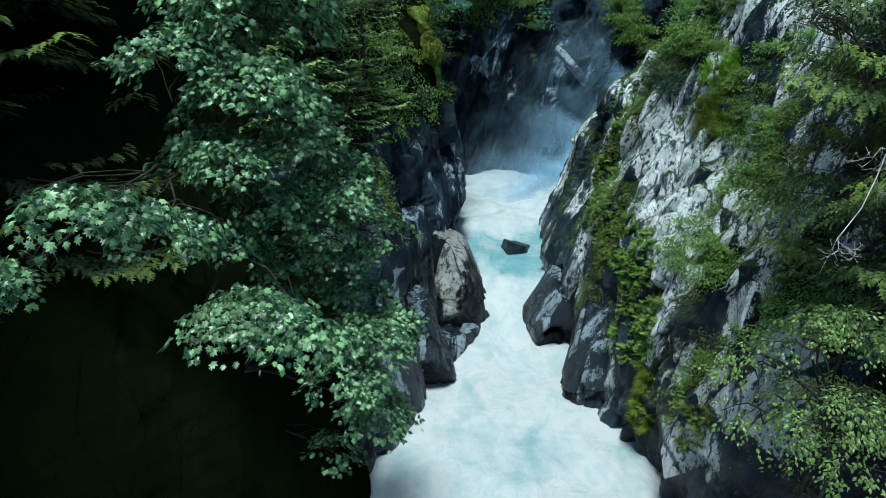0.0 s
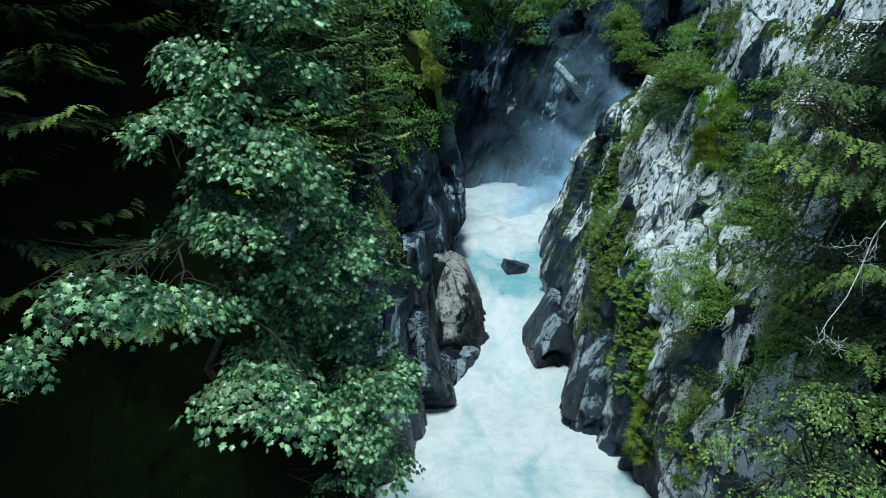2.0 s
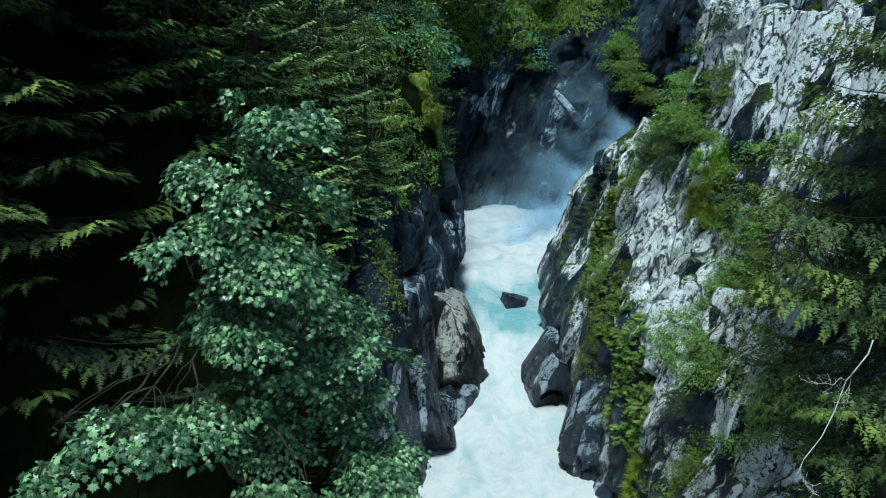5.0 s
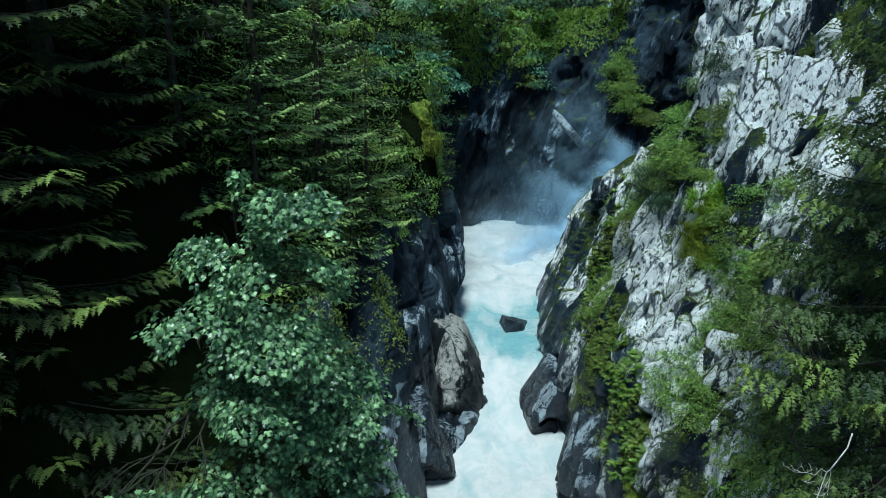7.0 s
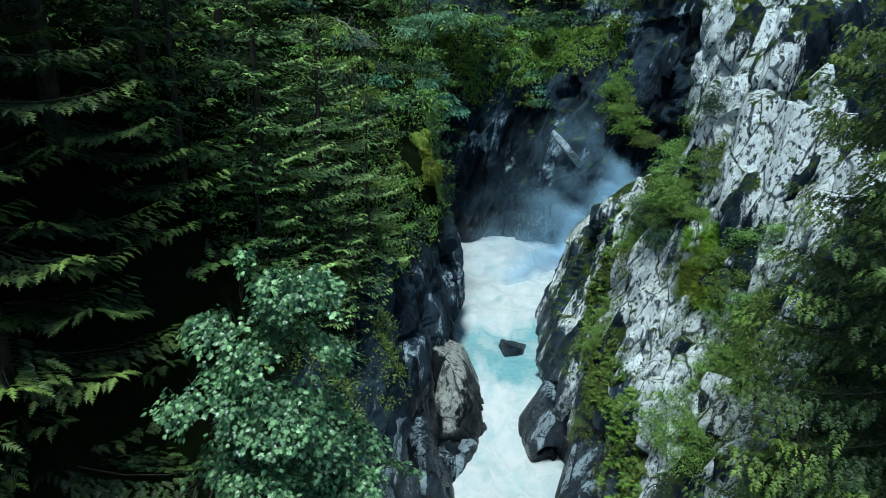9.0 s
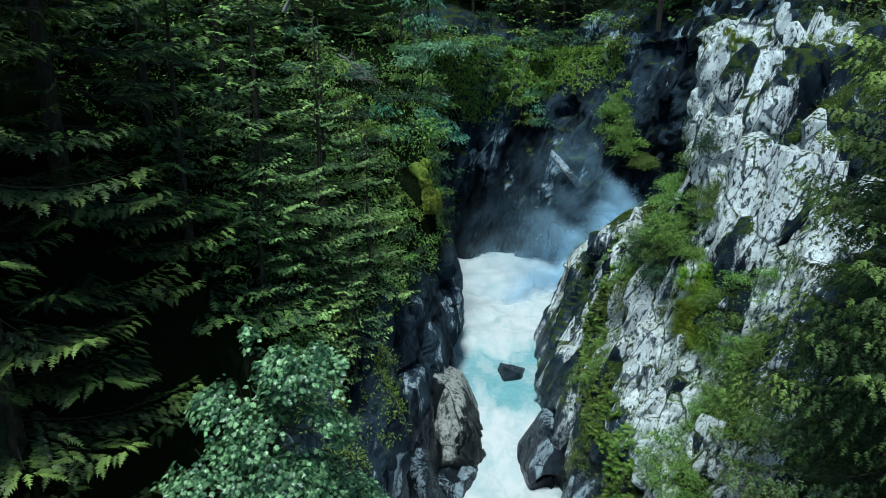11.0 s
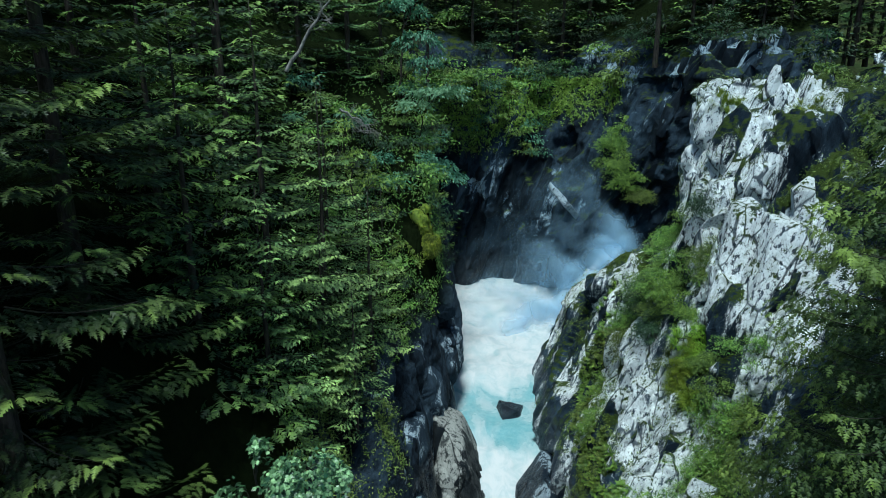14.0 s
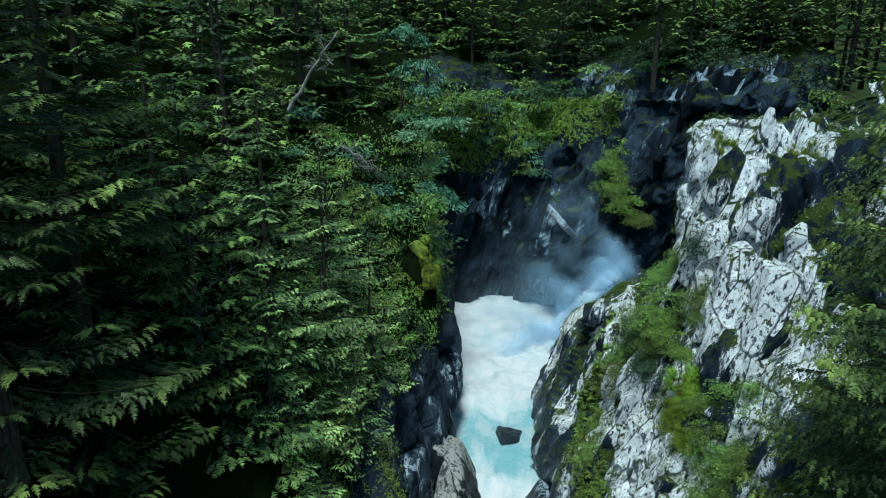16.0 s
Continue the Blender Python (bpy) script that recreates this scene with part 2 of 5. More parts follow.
def leaf_material(name, low, high, share=0.25, rough=0.45, object_shift=0.3, lean=1.0):
    n = Nodes(name)
    island = n.math("POWER", n.geometry("Random Per Island"), lean)
    col = n.mix(island, low, high)
    patch = n.noise(2.2, None, 4, 0.6)
    col = n.mix(n.ramp(patch, 0.40, 0.62, 0.0, 0.75), col, tuple(0.7 * c for c in low))
    hsv = n.t.nodes.new("ShaderNodeHueSaturation")
    n.put(hsv.inputs["Color"], col)
    n.put(hsv.inputs["Value"], n.ramp(n.random(), 0, 1, 1 - object_shift, 1 + object_shift))
    n.put(hsv.inputs["Hue"], n.ramp(n.random(), 0, 1, 0.485, 0.515))
    n.set(Base_Color=hsv.outputs[0], Roughness=rough)
    n.bsdf.inputs["Specular IOR Level"].default_value = 0.45
    return n.translucent(hsv.outputs[0], share).m


def needle_material(name, low, high, tip, rough=0.5):
    """Needles: shade painted dark inside the boughs, lighter lit new growth towards their ends."""
    n = Nodes(name)
    island = n.geometry("Random Per Island")
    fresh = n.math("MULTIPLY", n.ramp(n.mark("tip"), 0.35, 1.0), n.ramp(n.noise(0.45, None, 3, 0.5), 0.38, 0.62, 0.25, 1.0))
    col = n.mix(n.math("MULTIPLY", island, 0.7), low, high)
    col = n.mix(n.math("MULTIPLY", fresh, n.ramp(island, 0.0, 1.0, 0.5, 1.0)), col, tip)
    hsv = n.t.nodes.new("ShaderNodeHueSaturation")
    n.put(hsv.inputs["Color"], col)
    n.put(hsv.inputs["Value"], n.ramp(n.random(), 0, 1, 0.8, 1.2))
    n.put(hsv.inputs["Hue"], n.ramp(n.random(), 0, 1, 0.49, 0.51))
    n.set(Base_Color=hsv.outputs[0], Roughness=rough)
    n.bsdf.inputs["Specular IOR Level"].default_value = 0.3
    return n.translucent(hsv.outputs[0], 0.12).m


def bark_material(name, dark, light):
    n = Nodes(name)
    v = n.scaled((1.0, 1.0, 0.2))
    a, b = n.noise(9.0, v, 6, 0.7), n.noise(1.5, None, 4)
    col = n.mix(n.ramp(a, 0.35, 0.65), dark, light)
    n.set(Base_Color=n.mix(n.ramp(b, 0.5, 0.7, 0, 0.6), col, (0.05, 0.07, 0.025)), Roughness=0.85, Normal=n.bump(a, 0.8, 0.02))
    n.bsdf.inputs["Specular IOR Level"].default_value = 0.15
    return n.m


ROCK_RIGHT = rock_material("lichen_rock", (0.008, 0.015, 0.025), (0.042, 0.068, 0.10), (0.90, 0.94, 0.95), 0.552, 0.61, (0, 14, 0), 9.5)
ROCK_LEFT = rock_material("wet_dark_rock", (0.006, 0.010, 0.016), (0.042, 0.064, 0.090), (0.42, 0.50, 0.56), 0.62, 0.86, (0, 10, 0), 9.0, 0.22)
# Shade and blue haze at the gorge's end are part of these colours.
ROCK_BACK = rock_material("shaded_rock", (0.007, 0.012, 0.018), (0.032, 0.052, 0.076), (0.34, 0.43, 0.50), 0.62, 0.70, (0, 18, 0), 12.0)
ROCK_TAN = rock_material("tan_rock", (0.007, 0.010, 0.013), (0.085, 0.09, 0.088), (0.40, 0.40, 0.37), 0.68, 0.95, (0, -10, 0), 4.3)
ROCK_SLAB = rock_material("pale_slab_rock", (0.02, 0.028, 0.036), (0.09, 0.12, 0.15), (0.46, 0.54, 0.60), 0.46, 0.95, (0, 44, 0), -20.0)
MAPLE_LEAF = leaf_material("maple_leaf", (0.022, 0.065, 0.028), (0.37, 0.55, 0.255), 0.22, 0.34, 0.3, 1.35)
# Shrub green taken down so the leaves carry the wood's shade.
SHADED_SHRUB_LEAF = leaf_material("shaded_shrub_leaf", (0.012, 0.035, 0.015), (0.05, 0.105, 0.035), 0.2, 0.5)
SHRUB_LEAF = leaf_material("shrub_leaf", (0.07, 0.145, 0.026), (0.32, 0.46, 0.085), 0.25, 0.5)
PALE_SHRUB_LEAF = leaf_material("pale_shrub_leaf", (0.05, 0.15, 0.08), (0.18, 0.36, 0.21), 0.25, 0.5)
ASH_LEAF = leaf_material("ash_leaf", (0.18, 0.38, 0.19), (0.40, 0.66, 0.36), 0.35, 0.45)
# Spruce needles darkened to stand for trees in forest shade.
SHADED_NEEDLE = needle_material("shaded_spruce_needle", (0.005, 0.015, 0.006), (0.026, 0.054, 0.017), (0.28, 0.41, 0.085))
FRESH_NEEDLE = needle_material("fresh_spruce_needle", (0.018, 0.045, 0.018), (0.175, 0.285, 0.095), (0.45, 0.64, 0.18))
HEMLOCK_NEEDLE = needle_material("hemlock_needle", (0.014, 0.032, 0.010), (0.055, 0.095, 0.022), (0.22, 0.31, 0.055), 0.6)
PALE_LEAF = leaf_material("pale_new_leaf", (0.22, 0.28, 0.14), (0.45, 0.52, 0.32), 0.3, 0.5)
ROWAN_LEAF = leaf_material("rowan_leaf", (0.14, 0.27, 0.065), (0.38, 0.56, 0.16), 0.25, 0.4)
YELLOW_LEAF = leaf_material("yellow_green_leaf", (0.14, 0.24, 0.03), (0.38, 0.52, 0.08), 0.3, 0.5)
GRASS = leaf_material("cliff_grass_blade", (0.22, 0.35, 0.04), (0.48, 0.61, 0.085), 0.4, 0.5)
MOSS = leaf_material("bright_moss", (0.07, 0.11, 0.008), (0.32, 0.39, 0.025), 0.15, 0.8)
BARK = bark_material("spruce_bark", (0.016, 0.014, 0.012), (0.06, 0.05, 0.042))
GREY_WOOD = bark_material("weathered_wood", (0.10, 0.095, 0.09), (0.27, 0.26, 0.25))
PALE_WOOD = bark_material("bleached_wood", (0.30, 0.29, 0.27), (0.62, 0.60, 0.57))
# Darker bark copy that holds the shade inside the crowns.
SHADED_BARK = bark_material("shaded_bark", (0.012, 0.012, 0.01), (0.04, 0.036, 0.03))


def water_material():
    """Glacial river: white foam over milky turquoise where the pools calm down."""
    n = Nodes("river_water")
    foam_noise = n.noise(0.45, n.scaled((1.0, 0.6, 1.0)), 5, 0.5, 0.6)
    fine = n.noise(3.0, None, 6, 0.7, 0.5)
    y, x = n.axis(n.co, 1), n.axis(n.co, 0)
    # the calm pool round the boulder, between the upper rapid and the chute
    calm = n.math("MULTIPLY", n.ramp(y, 39.0, 44.0), n.ramp(y, 45.0, 53.5, 1.0, 0.0))
    cover = n.math("ADD", n.math("MULTIPLY", foam_noise, 0.9), n.math("MULTIPLY", fine, 0.1))
    eddy = n.math("MULTIPLY", n.math("MULTIPLY", n.ramp(y, 21.0, 23.5), n.ramp(y, 25.5, 28.0, 1.0, 0.0)), n.math("MULTIPLY", n.ramp(x, 0.5, 2.5), n.ramp(x, 5.0, 7.0, 1.0, 0.0)))
    lee = n.math("MULTIPLY", n.math("MULTIPLY", n.ramp(y, 40.0, 42.0), n.ramp(y, 44.0, 46.0, 1.0, 0.0)), n.math("MULTIPLY", n.ramp(x, 3.4, 4.6), n.ramp(x, 5.2, 6.4, 1.0, 0.0)))
    calm = n.math("ADD", n.math("ADD", n.math("MULTIPLY", calm, 0.30), n.math("MULTIPLY", lee, 0.14)), n.math("MULTIPLY", eddy, 0.16))
    foam = n.ramp(n.math("SUBTRACT", cover, calm), 0.10, 0.52)
    teal = n.mix(fine, (0.10, 0.26, 0.29), (0.26, 0.43, 0.45))
    churn = n.noise(1.1, n.scaled((1.0, 0.7, 1.0)), 7, 0.65, 0.8)
    white = n.mix(n.ramp(churn, 0.36, 0.60), (0.42, 0.465, 0.475), (0.52, 0.525, 0.525))
    n.set(Base_Color=n.mix(foam, teal, white), Roughness=n.ramp(foam, 0, 1, 0.15, 0.75), Normal=n.bump(n.math("ADD", foam_noise, n.math("ADD", n.math("MULTIPLY", fine, 0.25), n.math("MULTIPLY", churn, 0.5))), 0.6, 0.3))
    return n.m


WATER = water_material()


def soil_material():
    n = Nodes("forest_floor")
    a, b = n.noise(1.2, None, 7, 0.7), n.noise(0.15)
    col = n.mix(n.ramp(a, 0.35, 0.65), (0.018, 0.02, 0.01), (0.05, 0.06, 0.02))
    n.bsdf.inputs["Specular IOR Level"].default_value = 0.05
    n.set(Base_Color=n.mix(n.ramp(b, 0.4, 0.65), col, (0.02, 0.04, 0.012)), Roughness=0.95, Normal=n.bump(a, 0.8, 0.2))
    return n.m


SOIL = soil_material()


def mist_material():
    """Fine spray in the air: white droplets that thin out towards the rim of each veil."""
    n = Nodes("spray_mist")
    n.t.nodes.remove(n.bsdf)
    clear, white, both = n.t.nodes.new("ShaderNodeBsdfTransparent"), n.t.nodes.new("ShaderNodeBsdfTranslucent"), n.t.nodes.new("ShaderNodeMixShader")
    diff, add = n.t.nodes.new("ShaderNodeBsdfDiffuse"), n.t.nodes.new("ShaderNodeMixShader")
    white.inputs["Color"].default_value = diff.inputs["Color"].default_value = (0.48, 0.72, 0.94, 1)
    add.inputs[0].default_value = 0.5
    n.t.links.new(white.outputs[0], add.inputs[1])
    n.t.links.new(diff.outputs[0], add.inputs[2])
    wisps = n.ramp(n.noise(0.30, n.scaled((1.0, 1.0, 0.6)), 5, 0.55, 0.5), 0.12, 0.62)
    n.put(both.inputs[0], n.math("MULTIPLY", n.mark("fall"), wisps))
    n.t.links.new(clear.outputs[0], both.inputs[1])
    n.t.links.new(add.outputs[0], both.inputs[2])
    n.t.links.new(both.outputs[0], n.out.inputs["Surface"])
    return n.m


MIST = mist_material()

# ---- the gorge: cliffs lofted through contour lines ----
def spline(A, n):
    """Catmull-Rom through the rows of A, resampled to n rows."""
    A = np.asarray(A, float)
    A = np.concatenate([2 * A[:1] - A[1:2], A, 2 * A[-1:] - A[-2:-1]])
    s = np.linspace(0, len(A) - 3 - 1e-6, n)
    i = np.floor(s).astype(int)
    t = (s - i).reshape(-1, *([1] * (A.ndim - 1)))
    p0, p1, p2, p3 = A[i], A[i + 1], A[i + 2], A[i + 3]
    return 0.5 * (2 * p1 + (p2 - p0) * t + (2 * p0 - 5 * p1 + 4 * p2 - p3) * t * t + (3 * p1 - p0 - 3 * p2 + p3) * t ** 3)


def loft(contours, nu, nv, toward):
    """Grid of points and normals through level lines [(height, [(x, y), ...]), ...]; the normals look to the point toward."""
    G = np.array([[(x, y, z) for x, y in line] for z, line in contours])
    G = spline(G, nv)
    G = np.swapaxes(spline(np.swapaxes(G, 0, 1), nu), 0, 1)
    N = unit(np.cross(np.gradient(G, axis=1), np.gradient(G, axis=0)))
    mid = G[nv // 2, nu // 2]
    if np.dot(N[nv // 2, nu // 2], np.asarray(toward) - mid) < 0:
        N = -N
    return G, N


def turned(P, lean):
    """Coordinates along the dip of the strata, leaning by so many degrees in the plane across the gorge."""
    a = radians(lean)
    x = P[:, 0] * math.cos(a) - P[:, 2] * math.sin(a)
    z = P[:, 0] * math.sin(a) + P[:, 2] * math.cos(a)
    return np.stack([x, P[:, 1], z], 1)


def blurred(d, rounds):
    for _ in range(rounds):
        e = np.pad(d, 1, mode="edge")
        d = (4 * e[1:-1, 1:-1] + 2 * (e[:-2, 1:-1] + e[2:, 1:-1] + e[1:-1, :-2] + e[1:-1, 2:]) + e[:-2, :-2] + e[:-2, 2:] + e[2:, :-2] + e[2:, 2:]) / 16
    return d


def broken(G, N, lean, seed, amps=(0.9, 0.38, 0.12), calm=None):
    """Displace a lofted grid into blocks, ledges and cracks; calm: where it stays even."""
    P, n = G.reshape(-1, 3), N.reshape(-1, 3)
    warp = np.stack([fbm(P * 0.35 + 9 * k, 3, seed + k) for k in range(3)], 1)
    Q = turned(P + warp * 0.4, lean)
    d = 0.0
    for k, (size, amp) in enumerate(zip((3.6, 1.4, 0.6), amps)):
        f, edge = facets(Q / np.array([size, size, size * 2.8]), seed + 20 * k, 1.1)
        d = d + amp * (f * 0.8 - 0.3 * (1 - smooth(edge, 0.0, 0.12)))
    ribs = Q[:, 0] * 0.9 + 0.35 * Q[:, 1] + 0.5 * fbm(Q * 0.5, 3, seed + 95)
    d = d + amps[1] * 0.9 * (np.mod(ribs, 1.0) ** 1.5 - 0.4) * smooth(fbm(Q * 0.3, 2, seed + 97), -0.2, 0.25)
    d = blurred(d.reshape(G.shape[:2]), 1).ravel()
    d = d + 0.10 * fbm(P * 2.2, 4, seed + 90)
    if calm is not None:
        d = d * (1 - 0.85 * calm)
    P = P + n * d[:, None]
    P = P.reshape(G.shape)
    M = unit(np.cross(np.gradient(P, axis=1), np.gradient(P, axis=0)))
    M = M * np.sign((M * N).sum(-1, keepdims=True))
    return P, M


def grid_faces(nv, nu):
    k = np.arange(nv * nu).reshape(nv, nu)
    return np.stack([k[:-1, :-1], k[:-1, 1:], k[1:, 1:], k[1:, :-1]], -1).reshape(-1, 4)


walls = {}


def cliff(name, contours, nu, nv, toward, lean, seed, material, label, pale, width, rim, amps=(0.9, 0.38, 0.12), crown=None, still=0.0):
    """A broken wall; pale: lines of lichen-white stone and of painted sheen; rim: the heights between which soil takes
    over.
    """
    G, N = loft(contours, nu, nv, toward)
    g = G.reshape(-1, 3)
    # Soil above the rim, plus painted canopy shade on the near left bank.
    soil_shade = np.maximum(smooth(g[:, 2] + 2.5 * fbm(g * 0.3, 3, 61), *rim), (g[:, 0] < 0) * (1 - smooth(g[:, 1] + 3 * fbm(g * 0.3, 3, 62), 21, 24)))
    P, M = broken(G, N, lean, seed, amps, np.maximum(soil_shade, still * (1 - smooth(g[:, 2], 8, 13)) + 0.6 * still * smooth(g[:, 1], 40, 44)))
    F = grid_faces(nv, nu)
    q = P.reshape(-1, 3)
    a, b, c = q[F[:, 0]], q[F[:, 1]], q[F[:, 2]]
    if ((np.cross(b - a, c - a)) * M.reshape(-1, 3)[F[:, 0]]).sum() < 0:
        F = F[:, ::-1]
    streaks = near_lines(q + 0.25 * np.stack([fbm(q * 1.3 + k, 2, 40 + k) for k in range(3)], 1), pale, width)
    if crown:
        streaks = np.maximum(streaks, 0.10 * smooth(q[:, 2] + 2.5 * fbm(q * 0.35, 3, 66), *crown) * (1 - smooth(q[:, 1], 40, 43)))
    if crown:
        # less lichen low down, where the river keeps the rock wet
        streaks = streaks - 0.30 * (1 - smooth(q[:, 2] + 2.0 * fbm(q * 0.4, 3, 67), 10.0, 14.0)) * (1 - streaks.clip(0, 1))
    ob = new(name, mesh_of(name, q, F, material, False, {"pale": streaks, "soil_shade": soil_shade}))
    tagged(ob, label, "cliff", "", "structure")
    walls[name] = ob
    return P, M, streaks.reshape(P.shape[:2])


RIGHT = [
    (1.5, [(15, 12), (9.6, 18), (8.8, 23), (8.0, 27.3), (7.4, 30.5), (7.5, 35.2), (6.8, 38.5), (7.6, 44), (7.7, 49), (10.6, 57), (18, 57), (28, 58)]),
    (5, [(15, 12), (9.8, 18), (8.8, 23), (8.0, 27.3), (7.4, 30.6), (7.5, 35.2), (6.9, 38.5), (7.6, 44), (7.7, 49), (10.6, 57), (18, 57), (28, 58)]),
    (8.5, [(15, 12), (10.2, 18), (8.9, 23), (8.5, 27), (8.0, 31), (7.7, 35), (7.4, 38.5), (7.9, 44), (8.2, 49), (10.9, 56), (18, 56.5), (28, 58)]),
    (12, [(16, 12), (12.5, 18), (10.2, 23), (9.6, 27), (9.0, 31), (8.8, 35), (8.8, 39), (9.2, 44), (10.1, 49.5), (11.8, 54), (17, 55.5), (28, 58)]),
    (16, [(18, 12), (15, 18), (13.2, 23), (12.2, 27.5), (11.4, 31.5), (10.6, 35), (10.0, 38), (10.4, 43), (11.4, 49.5), (14, 52.5), (20, 54), (28, 57)]),
    (20, [(20, 12), (17, 18.5), (14.9, 23.5), (13.9, 28), (12.9, 31.5), (12.4, 35), (12.0, 38.5), (12.4, 42.5), (14.5, 46.5), (18, 49.5), (23, 53), (29, 57)]),
    (24, [(23, 13), (19, 19), (16.6, 24), (15.2, 27.5), (14.5, 31), (14.0, 35), (14.6, 38.5), (17.5, 41.5), (21, 44.5), (24, 49), (27, 54), (30, 58)]),
    (29, [(27, 16), (23, 23), (20, 28.5), (17.8, 31.5), (16.2, 33.5), (14.9, 36.5), (15.3, 39), (18.5, 41.5), (22.5, 44), (26, 48), (29, 53), (32, 58)]),
    (33, [(30, 19), (26, 27), (23, 33), (20.6, 36.2), (18, 37.4), (15.6, 38), (15.9, 39.8), (19.5, 42), (24, 44), (27, 48), (30, 53), (33, 58)]),
    (32.6, [(34, 23), (31, 32), (29, 38), (25, 40), (21, 40.8), (17.4, 40.3), (17.6, 41.2), (21, 43), (25, 45.5), (28, 49), (31, 54), (35, 59)]),
    (31.5, [(44, 28), (42, 36), (40, 42), (36, 46), (31, 47), (25, 45), (25, 45.5), (27, 46.5), (30, 48.5), (33, 51), (36, 55), (39, 60)]),
    (36, [(60, 36), (58, 44), (56, 50), (50, 54), (44, 55), (38, 54), (37, 54), (37, 54.5), (38, 55.5), (40, 57), (43, 59), (46, 63)]),
]
LEFT = [
    (1.5, [(-12, 10), (-4.2, 17), (-2.8, 22), (-1.6, 27), (-0.9, 30.5), (-0.8, 34.3), (-0.2, 38.5), (1.5, 43), (1.0, 49), (1.1, 60), (1.0, 74)]),
    (5, [(-12, 10), (-4.2, 17), (-2.8, 22), (-1.8, 27), (-1.3, 30.5), (-1.2, 34.3), (-0.4, 38.5), (1.4, 43), (1.0, 49), (1.0, 60), (1.0, 74)]),
    (9, [(-12, 10), (-4.4, 17), (-3.2, 23), (-2.8, 28), (-2.4, 31), (-1.9, 35), (-0.7, 39), (0.9, 43), (0.9, 48), (0.8, 60), (0.8, 74)]),
    (12.5, [(-12, 10), (-5, 18), (-3.8, 24), (-3.6, 28), (-3.0, 31), (-2.5, 35), (-1.1, 39), (0.3, 43), (0.6, 47.4), (0.4, 60), (0.4, 74)]),
    (16, [(-13, 11), (-6.5, 19), (-5.4, 25), (-5.0, 30), (-4.4, 34), (-3.2, 37.5), (-1.8, 40.5), (-0.4, 44), (-0.1, 48), (-0.2, 60), (-0.1, 74)]),
    (20, [(-15, 12), (-9, 19), (-7.5, 25), (-6.6, 31), (-5.6, 35), (-4.0, 38.5), (-2.4, 41), (-0.9, 44), (-0.7, 49), (-0.6, 60), (-0.6, 73)]),
    (25, [(-18, 12), (-12, 20), (-10.5, 26), (-9.2, 32), (-8.2, 37), (-6, 41), (-4, 43), (-1.5, 45), (-1.3, 50), (-1.2, 60), (-1.4, 72)]),
    (31, [(-22, 14), (-17, 22), (-15, 28), (-14, 34), (-13, 40), (-11, 45), (-8, 48), (-4.5, 51), (-3, 56), (-2, 63), (-1.5, 71)]),
    (42, [(-36, 18), (-31, 26), (-29, 33), (-27, 40), (-26, 47), (-24, 54), (-20, 60), (-15, 66), (-11, 72), (-8, 78), (-5, 84)]),
]
BACK = [
    (6, [(-4, 71), (2, 74), (6, 75), (10, 74), (14, 71), (18, 68), (26, 66), (36, 66)]),
    (14, [(-4, 71), (3, 73), (7, 74), (10.5, 72), (14, 68), (18, 65), (26, 64), (36, 65)]),
    (19.5, [(-4, 70), (3, 72), (7.6, 72.2), (11, 69), (14.5, 63.5), (18, 61.5), (26, 62), (36, 64)]),
    (27, [(-4, 69), (3, 71), (9.4, 73), (14, 71.5), (17.6, 66), (20, 60), (27, 58), (36, 62)]),
    (33, [(-5, 68), (1, 67), (8.5, 74), (14, 75), (19.5, 69), (22.5, 60), (28, 56), (36, 60)]),
    (36, [(-6, 72), (1, 72), (8, 77), (14, 79), (20.5, 70.5), (23.5, 61.5), (29, 57.5), (37, 61)]),
    (52, [(-16, 98), (0, 98), (8, 100), (16, 101), (26, 98), (34, 94), (42, 92), (54, 92)]),
]
# pale veins, lichen streaks and, on the left wall, painted sheen, as lines down the faces
RIGHT_PALE = [
    [(15.5, 37.5, 32), (15, 37, 29), (14, 36, 24.5), (13.9, 33.2, 25.4)], [(16.7, 35.5, 30.4), (16, 35.2, 28.3), (14.3, 32.5, 26.6), (13.9, 33, 24.8)],
    [(15.7, 31.5, 27.8), (17.2, 32.6, 29.1), (17.6, 30.4, 28), (17.7, 29.4, 26.8), (16.4, 27.7, 25.1)], [(16.2, 30.1, 27), (15.4, 30, 24.6), (14.9, 30.1, 22.9), (14, 30.1, 21.9)],
    [(14.7, 29, 22), (15.5, 27.6, 22.9), (15.9, 29.2, 24.2)], [(15.2, 27.2, 20), (15.4, 26.8, 21.2)], [(13.4, 42.5, 21.2), (12, 39.5, 19.8), (11, 37.5, 17.7), (10.9, 36.7, 16.1)],
]
RIGHT_PALE += [
    [(12.6, 33.3, 19.2), (11.7, 33.6, 18.2), (10.8, 32.4, 16.2), (10.1, 30.6, 15), (10.2, 29.4, 14.2)], [(11.5, 28.3, 16), (10.6, 27.4, 14), (11.5, 27.2, 15), (11.7, 25.4, 14.4)],
    [(11.6, 25.8, 14.5), (11.8, 24.4, 13.9), (12.2, 23.6, 14.4)], [(10.2, 26.5, 13), (9.8, 25.1, 11.8), (9.6, 23.9, 10.8), (9.2, 25, 9)], [(11.5, 22.1, 14), (11.1, 21.3, 12.7), (10.8, 21.3, 11.3), (10.4, 19.8, 10.8)],
    [(16.6, 25.4, 24.9), (16.2, 26, 23.9)], [(10.9, 19.2, 11), (11.4, 18.6, 12)], [(10.9, 17.5, 10.1), (10.6, 17.1, 9.5)], [(12.4, 17.4, 9.4), (12.9, 16.6, 9.9)],
]
